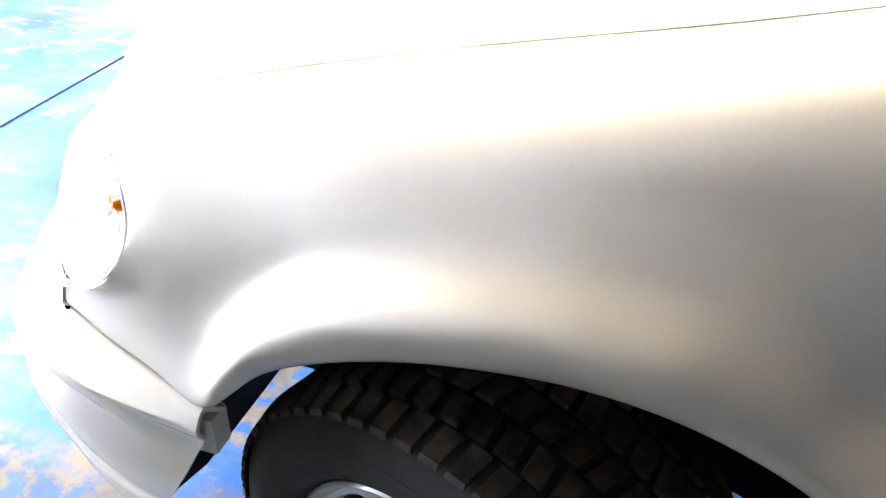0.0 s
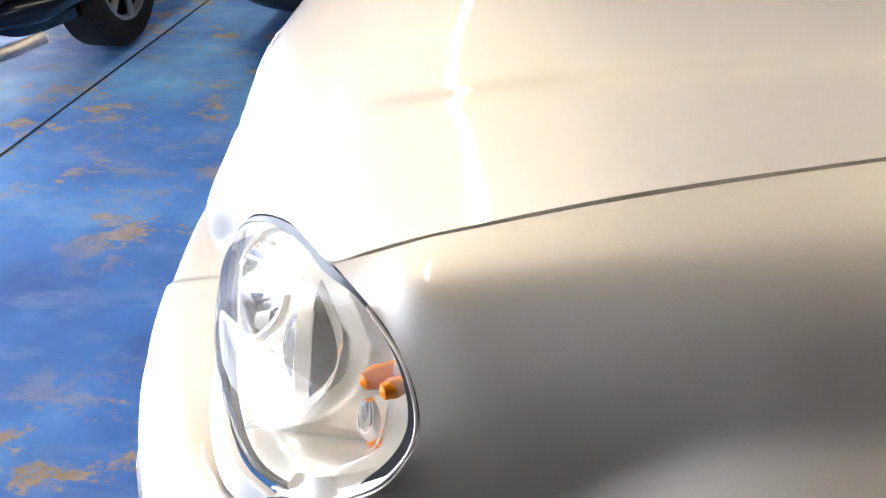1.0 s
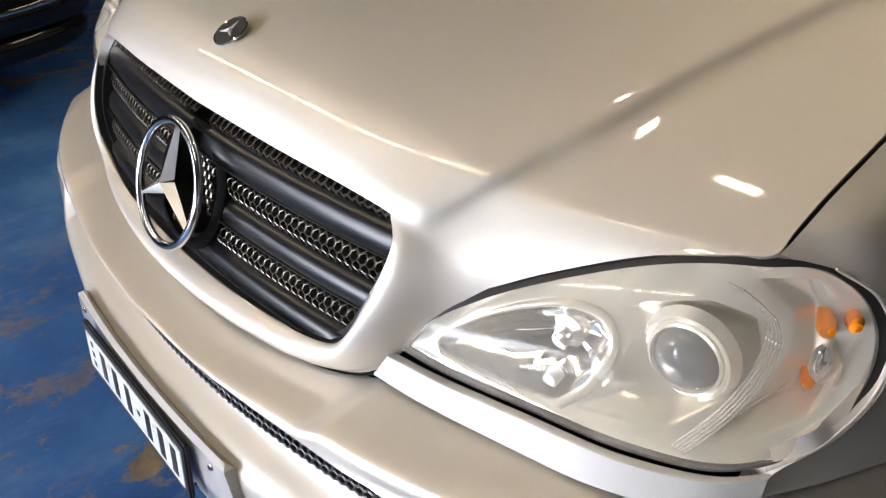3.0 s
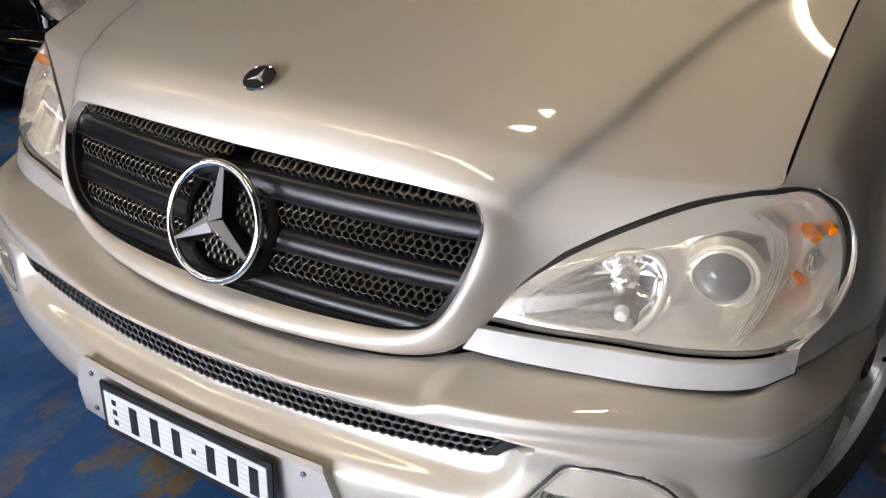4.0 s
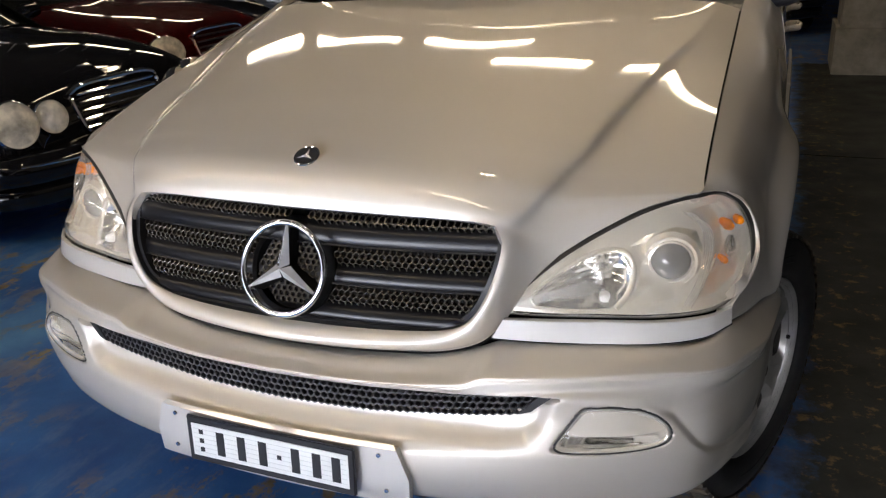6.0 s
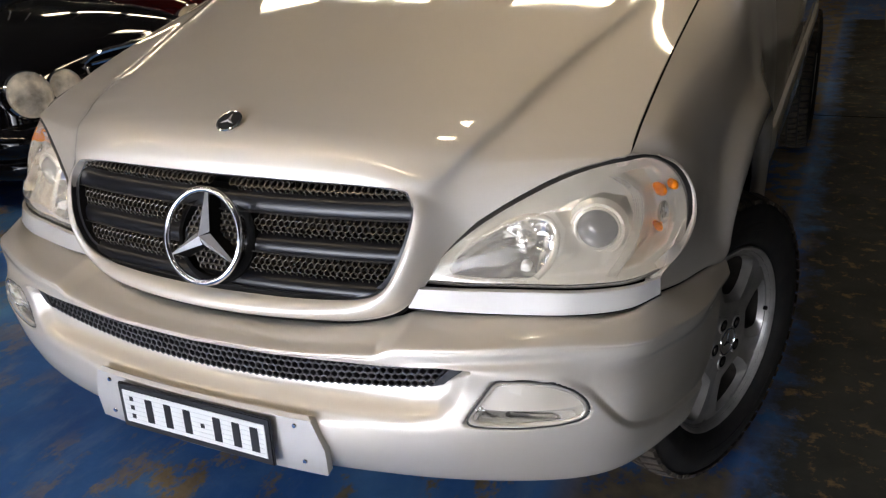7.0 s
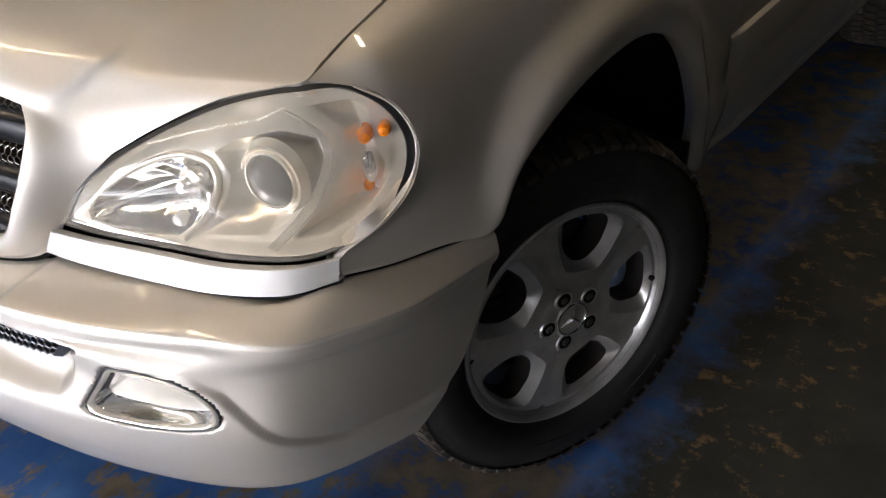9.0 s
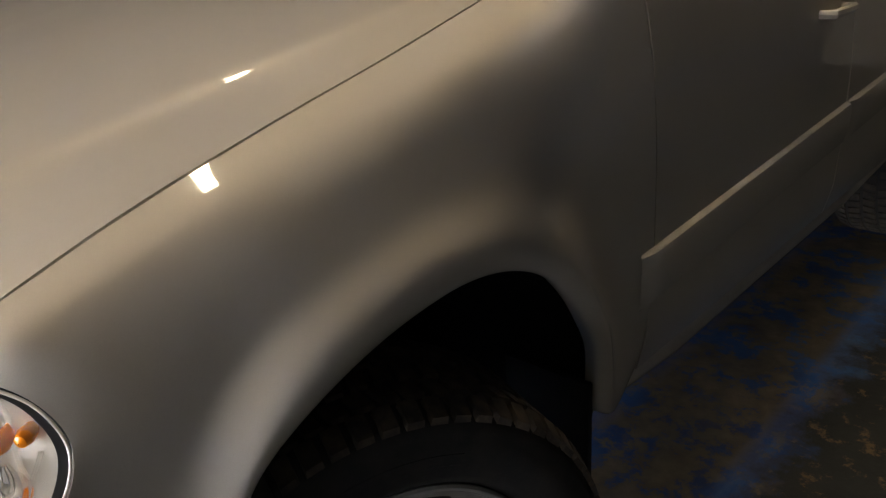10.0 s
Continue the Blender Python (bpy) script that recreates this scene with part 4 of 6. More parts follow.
def lamp_floor(x, z):
    """Depth of the lamp's mask behind the edge of the cover, with its recesses."""
    d = np.full(np.shape(x), 0.012)
    b = inside_outline(x, z, BEAM)
    spin = np.arctan2(z - 0.815, x - 0.582)
    pleat = 0.0020 * np.abs(np.sin(3.5 * spin + 0.6))
    d = d + np.where(b > 0, 0.034 * (1 - (1 - np.clip(b / 0.05, 0, 1)) ** 2) + pleat * np.clip(b / 0.012, 0, 1), 0)
    c = inside_outline(x, z, CHAMBER)
    face = np.clip(-0.388 + 2.2 * (z - 0.848) ** 2 - lamp_plane(x, z) - 0.012, 0.0, 0.07)
    d = d + np.where(c > 0, face * smooth01(c / 0.014), 0)
    f = inside_outline(x, z, CELL)
    d = d + np.where(f > 0, 0.020 * (1 - (1 - np.clip(f / 0.030, 0, 1)) ** 2), 0)
    # a low ridge that runs from the main beam to the outer corner
    d = d - 0.006 * np.exp(-((z - 0.800 + 0.25 * (x - 0.66)) / 0.008) ** 2) * smooth01((x - 0.645) / 0.01) * smooth01((0.70 - x) / 0.03)
    return d


def lamp_at(x, z, up=0.0):
    return np.array((x, float(lamp_plane(x, z)) + float(lamp_floor(np.array(x), np.array(z))) - up, z))


def headlight(side):
    edge = cr(LAMP_EDGE + LAMP_EDGE[:1], 241)[:-1]
    mid, out = np.array(LAMP_MID), np.array(LAMP_OUT) / np.linalg.norm(LAMP_OUT)
    seal = Geo()
    top = smooth01((edge[:, 2] - 0.80) / 0.06) * smooth01((0.80 - edge[:, 0]) / 0.05)
    inner = mid + (edge - mid) * (0.986 - 0.052 * top - 0.030 * smooth01((edge[:, 0] - 0.77) / 0.04) * smooth01((edge[:, 2] - 0.79) / 0.03))[:, None]
    seal.grid(np.stack([edge - out * 0.03, edge - out * 0.003, inner + out * 0.001, inner - out * 0.02]) * [side, 1, 1], True, side < 0)
    lamp = part("headlight", seal, RUBBER_SEAL, suv, "headlight with aged milky cover, projector and amber indicator", 50)
    # cover: domed so that it runs on from wing and bonnet
    rings = []
    for r in np.linspace(1, 0.001, 22):
        base = mid + (inner - mid) * r
        rings.append(base + out * (0.034 * (1 - r ** 2.2)))
    cover = part("lens", Geo().grid(np.array(rings) * [side, 1, 1], True), LENS, lamp, "aged milky clear cover", 80)
    cover.visible_shadow = False
    # mask and bowls, parted from one pressed surface
    rs = np.r_[np.linspace(0.968, 0.93, 5), np.linspace(0.915, 0.002, 96)]
    g = np.stack([mid + (edge - mid) * r for r in rs])
    x, z = g[..., 0].copy(), g[..., 2].copy()
    blend = smooth01((rs - 0.86) / 0.12)[:, None]
    g[..., 1] = (lamp_plane(x, z) + lamp_floor(x, z)) * (1 - blend) + (g[..., 1] + 0.010) * blend
    cx = (x[:-1] + x[1:] + np.roll(x, -1, 1)[:-1] + np.roll(x, -1, 1)[1:]) / 4
    cz = (z[:-1] + z[1:] + np.roll(z, -1, 1)[:-1] + np.roll(z, -1, 1)[1:]) / 4
    kind = np.where(inside_outline(cx, cz, BEAM) > 0.001, 1, np.where(inside_outline(cx, cz, CHAMBER) > 0.002, 2, 0))
    w = (0.006 + 0.030 * smooth01((edge[:, 2] - 0.775) / 0.09) * smooth01((edge[:, 0] - 0.58) / 0.14))[:, None]
    band = np.stack([mid + (edge - mid) * (0.982 - w * t) - out * 0.004 for t in (0, 0.5, 1)] + [mid + (edge - mid) * (0.980 - w) - out * 0.014])
    part("cover_edge", Geo().grid(band * [side, 1, 1], True), LAMP_EDGE_GREY, lamp, "dark edge behind the cover", 50)
    n = g.shape[1]
    for k, (nm, mt, lb) in enumerate((("housing", SATIN, "bright silver mask"), ("beam_reflector", MIRROR_BOWL, "bright mirror bowl"), ("indicator_reflector", SATIN, "silver indicator bowl"))):
        geo = Geo()
        geo.v = [tuple(p) for p in (g * [side, 1, 1]).reshape(-1, 3)]
        geo.f = [(j * n + i, j * n + (i + 1) % n, (j + 1) * n + (i + 1) % n, (j + 1) * n + i) for j, i in zip(*np.nonzero(kind == k))]
        used = sorted({i for f in geo.f for i in f})
        at = {i: q for q, i in enumerate(used)}
        geo.v, geo.f = [geo.v[i] for i in used], [tuple(at[i] for i in f) for f in geo.f]
        part(nm, geo, mt, lamp, lb, 40)
    ahead = (0.16 * side, -1.0, 0.06)
    # ring round the main beam
    path = cr([lamp_at(a, b, 0.0) * [side, 1, 1] for a, b in BEAM[:10]], 60)
    wide = np.interp(np.arange(60), [0, 10, 30, 45, 59], [0.0062, 0.0062, 0.0052, 0.0035, 0.0020])
    part("beam_ring", Geo().tube(path + [0, -0.002, 0], wide, 10), SATIN, lamp, "bright ring round the main beam")
    at = lamp_at(0.585, 0.818, 0.012) * [side, 1, 1]
    bulb = [(0.001, 0.012), (0.008, 0.010), (0.0105, 0.003), (0.0105, -0.004), (0.020, -0.008), (0.022, -0.016), (0.009, -0.03)]
    part("bulb", Geo().revolve(bulb, 20, aim(at, ahead)), LAMP_SILVER, lamp, "silver bulb shade")
    at = lamp_at(0.598, 0.782, 0.004) * [side, 1, 1]
    part("side_bulb", Geo().revolve([(0.001, 0.006), (0.008, 0.004), (0.010, -0.002), (0.011, -0.012)], 18, aim(at, ahead)), BULB_WHITE, lamp, "small clear bulb")
    # projector: bezel and glass
    at = lamp_at(*EYE_AT, 0.030) * [side, 1, 1]
    ring = [(0.0365, -0.014), (0.037, -0.001), (0.0385, 0.002), (0.0415, 0.001), (0.0425, -0.003), (0.0445, -0.003), (0.047, 0.000), (0.0495, 0.000), (0.052, -0.006), (0.056, -0.014)]
    part("projector_ring", Geo().revolve(ring, 56, aim(at, ahead)), SATIN, lamp, "silver projector bezel", 25)
    eye = [(0.037, -0.006), (0.033, 0.004), (0.025, 0.011), (0.013, 0.0155), (0.001, 0.017)]
    part("projector_lens", Geo().revolve(eye, 40, aim(at, ahead)), EYE_GLASS, lamp, "grey glass projector lens", 60)
    # fluted arc before the indicator
    base = cr([(a, 0, b) for a, b in FLUTE], 41)
    for k in range(5):
        arc = [np.array((p[0] - 0.014 + 0.0038 * k, float(lamp_plane(p[0], p[2])) - 0.014, p[2])) * [side, 1, 1] for p in base]
        part("flute", Geo().tube(arc, 0.0010, 6), LAMP_SILVER, lamp)
    # indicator bulbs on their stem
    for q, (bx_, bz_, r) in enumerate(((0.799, 0.882, 0.0108), (0.817, 0.887, 0.0092), (0.797, 0.809, 0.0078))):
        at = lamp_at(bx_, bz_, 0.014) * [side, 1, 1]
        prof = [(0.001, r * 1.3), (r * 0.7, r * 1.0), (r, 0.0), (r * 0.8, -r * 1.0), (r * 0.7, -r * 2.2)]
        part("indicator_bulb", Geo().revolve(prof, 18, aim(at, (side * 0.55, -0.8, -0.05))), AMBER, lamp, "amber bulb")
    part("indicator_shade", Geo().tube([lamp_at(0.806, b, 0.016) * [side, 1, 1] for b in np.linspace(0.820, 0.864, 7)], [0.005, 0.009, 0.011, 0.011, 0.010, 0.008, 0.004], 12), MIRROR_BOWL, lamp, "mirror shade between the bulbs")
    ribs = [[lamp_at(0.8215 + 0.0018 * k, b, 0.004) * [side, 1, 1] for b in np.linspace(0.822, 0.868, 7)] for k in range(3)]
    for r_ in ribs:
        part("rib", Geo().tube(r_, 0.0006, 5), SATIN, lamp)
    rim_line = cr([(p[0] * side + 0.0022 * side, p[1] - 0.0015, p[2]) for p in LAMP_EDGE[8:14]], 40)
    part("wing_edge", Geo().tube(rim_line, 0.0017, 8), PAINT, suv, "rolled edge of the wing round the headlight")
    return lamp


EYE_GLASS = mat("projector_glass", (0.20, 0.20, 0.20), 0.05, 0.0, coat=1.0)
for side in (1, -1):
    headlight(side)

# painted strips under the headlights
TRIM_TOP = [(0.428, -0.664, 0.760), (0.50, -0.648, 0.760), (0.60, -0.616, 0.7575), (0.70, -0.583, 0.755), (0.780, -0.538, 0.754), (0.8230, -0.4905, 0.757)]
TRIM_LOW = [(0.408, -0.672, 0.722), (0.48, -0.658, 0.719), (0.59, -0.628, 0.716), (0.69, -0.598, 0.716), (0.778, -0.552, 0.719), (0.8245, -0.4985, 0.727)]
t0, t3 = cr_par(TRIM_TOP, 49), cr_par(TRIM_LOW, 49)
fw = np.array([0.15, -1, 0])
strip_grid = np.stack([cr_par(np.array([t0[i] + [0, 0.006, 0], t0[i] + fw * 0.0035 - [0, 0, 0.0005], t0[i] * 0.9 + t3[i] * 0.1 + fw * 0.0045, (t0[i] + t3[i]) / 2 + fw * 0.0048, t0[i] * 0.1 + t3[i] * 0.9 + fw * 0.0045, t3[i] + fw * 0.0035 + [0, 0, 0.0005], t3[i] + [0, 0.008, 0]]), 25) for i in range(49)], 1)
for side in (1, -1):
    tg = Geo().shell(strip_grid, 0.004, INSIDE)
    part("strip_seal", Geo().tube([(p[0] * side, p[1] + 0.003, p[2] - 0.0025) for p in t3], 0.0032, 8), MATT_BLACK, suv, "black joint under the strip")
    part("headlight_strip", tg if side > 0 else flip_x(tg), TRIM_PAINT, suv, "narrow silver strip under the headlight", 50)

# ---- grille ----
def grille_y(x, z):
    return -0.738 + 0.30 * (z - 0.731) + 0.22 * x * x


_ge = np.array(grille_edge())


def grille_half(z):
    o = np.argsort(_ge[:8, 2])
    return float(np.interp(z, _ge[:8, 2][o], _ge[:8, 0][o]))


def grille_part():
    half = cr(grille_edge()[::-1], 50)
    top = cr([(0.405, -0.638, 0.934), (0.33, -0.648, 0.942), (0.2, -0.660, 0.945), (0, -0.668, 0.946)], 30)[1:]
    right = np.vstack([half, top])
    ring = np.vstack([right, (right * [-1, 1, 1])[::-1][1:-1]])
    mid = np.array((0, -0.69, 0.84))
    inner = mid + (ring - mid) * np.array([0.974, 1, 0.935])
    fr = Geo().grid(np.stack([ring + [0, 0.002, 0], ring + [0, 0.014, 0], inner + [0, 0.012, 0], inner + [0, 0.05, 0]]), True)
    gr = part("grille", fr, BLACK_PLASTIC, suv, "black grille with three slats, perforated mesh and chrome badge", 40)
    # dark back wall
    zs = np.linspace(0.725, 0.955, 9)
    us = np.linspace(-0.44, 0.44, 31)
    part("grille_backing", Geo().grid(np.array([[(u, grille_y(u, z) + 0.062, z) for u in us] for z in zs])), MATT_BLACK, gr)
    # slats: louvres with a glossy lower face
    for z0, z1 in ((0.914, 0.874), (0.836, 0.802), (0.764, 0.733)):
        prof = [(0.030, z0 + 0.004), (0.010, z0), (0.003, z0 - 0.004), (0.000, z0 - 0.010), (-0.001, (z0 + z1) / 2), (0.000, z1 + 0.008), (0.004, z1 + 0.002), (0.012, z1), (0.032, z1 + 0.002)]
        g = []
        for d, z in prof:
            w = grille_half(z) - 0.002
            g.append([(u, grille_y(u, z) + 0.012 + d, z) for u in np.linspace(-w, w, 49)])
        part("slat", Geo().grid(np.array(g)), SLAT_PLASTIC, gr, "glossy black slat", 40)
        line = [(u, grille_y(u, z1) + 0.0105, z1 + 0.006) for u in np.linspace(-grille_half(z1 + 0.006) + 0.004, grille_half(z1 + 0.006) - 0.004, 49)]
        part("slat_edge", Geo().tube(line, 0.0016, 6), SLAT_PLASTIC, gr)
    # perforated bands between the slats, bulging forward
    for z0, z1 in ((0.912, 0.935), (0.834, 0.876), (0.762, 0.804)):
        def place(u, v, d, z0=z0, z1=z1):
            t = (v - z0) / (z1 - z0)
            return (u, grille_y(u, v) + 0.024 + d - 0.010 * math.sin(math.pi * min(1, max(0, t))), v)
        def chord(v):
            return math.sqrt(max(0.004 ** 2, 0.093 ** 2 - (v - 0.838) ** 2))

        part("mesh_band", perforated(place, lambda v: (-grille_half(v) + 0.011, -chord(v)), z0, z1, 0.0136, 0.0056, 0.010), MESH_PLASTIC, gr, "black perforated mesh", 20)
        part("mesh_band", perforated(place, lambda v: (chord(v), grille_half(v) - 0.011), z0, z1, 0.0136, 0.0056, 0.010), MESH_PLASTIC, gr, "black perforated mesh", 20)
    return gr


grille = grille_part()


# ring with three arms on its dark cup
def badge():
    m = aim((0, -0.728, 0.838), (0, -0.935, 0.35))
    cup = [(0.096, -0.044), (0.096, -0.034), (0.092, -0.030), (0.081, -0.028), (0.078, -0.046), (0.001, -0.048)]
    holder = part("badge_cup", Geo().revolve(cup, 56, m), MATT_BLACK, grille, "black cup behind the badge", 35)
    ring = []
    for a in np.linspace(0, 2 * math.pi, 13)[:-1]:
        ring.append((0.0905 + 0.0065 * math.cos(a), 0.004 + 0.0065 * math.sin(a)))
    ring.append(ring[0])
    part("badge_ring", Geo().revolve(ring, 72, m), CHROME, grille, "chrome ring", 60)
    mm = np.array(m)

    def in_cup(u, v, d):
        return tuple(mm[:3, :3] @ np.array((u, v, -0.030 - d)) + mm[:3, 3])

    part("cup_mesh", perforated(in_cup, lambda v: (-math.sqrt(max(1e-6, 0.073 ** 2 - v * v)), math.sqrt(max(1e-6, 0.073 ** 2 - v * v))), -0.068, 0.068, 0.0136, 0.0050, 0.008), MESH_PLASTIC, grille, "black perforated mesh", 20)
    # dark webs behind the arms
    for k in range(3):
        a = math.radians(90 + 120 * k)
        web = bmesh.new()
        bmesh.ops.create_cube(web, size=1.0)
        for v in web.verts:
            v.co = Vector((0.041 + v.co.x * 0.080, v.co.y * (0.024 if v.co.z < 0 else 0.012), -0.018 + v.co.z * 0.032))
        part("web", Geo().add(web, m @ Matrix.Rotation(a, 4, "Z")), MATT_BLACK, grille)
    star = Geo()
    # local x lies level, local y up the slope
    for k in range(3):
        a = math.radians(90 + 120 * k)
        d = np.array((math.cos(a), math.sin(a)))
        s = np.array((-d[1], d[0]))
        pts = [(*(d * 0.088), 0.006), (*(d * 0.010 + s * 0.0135 * 1.0), 0.002), (0, 0, 0.017), (*(d * 0.010 - s * 0.0135), 0.002),
               (*(d * 0.088 + s * 0.0015), 0.0), (*(d * 0.088 - s * 0.0015), 0.0)]
        w = [tuple(mm[:3, :3] @ np.array(p) + mm[:3, 3]) for p in pts]
        o = len(star.v)
        star.v += w
        star.f += [(o, o + 4, o + 1, o + 2), (o, o + 2, o + 3, o + 5)]
    part("badge_star", star, STAR, grille, "chrome three-armed shape", 10)
    return holder


badge()
# small round badge on the bonnet
m = aim((0, -0.6005, 1.0295), (0, -0.50, 0.866))
em = part("bonnet_badge", Geo().revolve([(0.0, 0.004), (0.024, 0.0038), (0.0255, 0.0025)], 40, m), BLACK_PLASTIC, suv, "small round dark badge with chrome rim")
rim = [(0.0255 + 0.0022 * math.cos(a), 0.002 + 0.0022 * math.sin(a)) for a in np.linspace(0, 2 * math.pi, 9)]
part("rim", Geo().revolve(rim, 40, m), CHROME, em)
arm = Geo()
mm = np.array(m)
for k in range(3):
    a = math.radians(90 + 120 * k)
    d, s = np.array((math.cos(a), math.sin(a))), np.array((-math.sin(a), math.cos(a)))
    pts = [(*(d * 0.019), 0.005), (*(d * 0.003 + s * 0.0038), 0.0045), (0, 0, 0.0075), (*(d * 0.003 - s * 0.0038), 0.0045)]
    o = len(arm.v)
    arm.v += [tuple(mm[:3, :3] @ np.array(p) + mm[:3, 3]) for p in pts]
    arm.f += [(o, o + 1, o + 2), (o, o + 2, o + 3)]
part("star", arm, STAR, em, "", 10)

# ---- number plate on its holder ----
def plate():
    xs = np.linspace(-1, 1, 33)
    # holder: a painted board that follows the bumper, cut slanting at the ends
    rows = []
    for z, w in ((0.551, 0.262), (0.545, 0.270), (0.48, 0.292), (0.425, 0.290), (0.415, 0.280)):
        fr = 0.0 if 0.42 < z < 0.55 else 0.008
        rows.append([(x * w, -0.846 + 0.16 * (x * w) ** 2 + fr + 0.05 * max(0, 0.48 - z), z) for x in xs])
    part("plate_holder", Geo().shell(np.array(rows), 0.018, (0, 0, 0.5)), TRIM_PAINT, bumper, "silver board behind the number plate", 40)
    base = pose(0, -0.851, 0.492, 86.5, 0, 0)
    mm = np.array(base)

    def bar(x0, y0, x1, y1, z0, z1, bev=0.0):
        bm = bmesh.new()
        bmesh.ops.create_cube(bm, size=1.0)
        for v in bm.verts:
            v.co = Vector(((x0 + x1) / 2 + v.co.x * (x1 - x0), (y0 + y1) / 2 + v.co.y * (y1 - y0), (z0 + z1) / 2 + v.co.z * (z1 - z0)))
        if bev:
            bmesh.ops.bevel(bm, geom=bm.edges[:], offset=bev, segments=2, affect="EDGES")
        return Geo().add(bm, base)

    pl = part("number_plate", bar(-0.193, -0.052, 0.193, 0.052, 0.0, 0.008, 0.003), PLATE_INK, suv, "white number plate in a black frame, with plain dark bars")
    part("plate_face", bar(-0.180, -0.036, 0.180, 0.037, 0.006, 0.0095), PLATE_WHITE, pl, "white face")
    for x in (-0.111, -0.061, -0.011, 0.064, 0.111, 0.154):
        part("bar", bar(x - 0.0095, -0.027, x + 0.0095, 0.027, 0.009, 0.0103, 0.0005), PLATE_INK, pl)
    part("bar", bar(0.022, -0.005, 0.032, 0.005, 0.009, 0.0103, 0.0005), PLATE_INK, pl)
    for y in (-0.020, 0.0, 0.020):
        part("bar", bar(-0.162, y - 0.005, -0.152, y + 0.005, 0.009, 0.0103), PLATE_INK, pl)
    # pressed ribs of the face
    for i in range(6):
        y = -0.027 + 0.0105 * i
        part("rib", bar(-0.176, y, 0.176, y + 0.0012, 0.009, 0.0098), PLATE_RIB, pl)
    for x, z in ((-0.235, 0.53), (0.235, 0.53), (-0.245, 0.45), (0.245, 0.45), (0.16, 0.430), (-0.16, 0.430)):
        y = -0.847 + 0.16 * x * x + 0.05 * max(0, 0.48 - z)
        part("screw", Geo().revolve([(0.0, 0.003), (0.004, 0.0025), (0.0055, 0.0), (0.0055, -0.003)], 12, aim((x, y, z), (0.3 * x, -1, 0.05))), CHROME, bumper)


plate()

# ---- wheels ----
STEER = 21.0


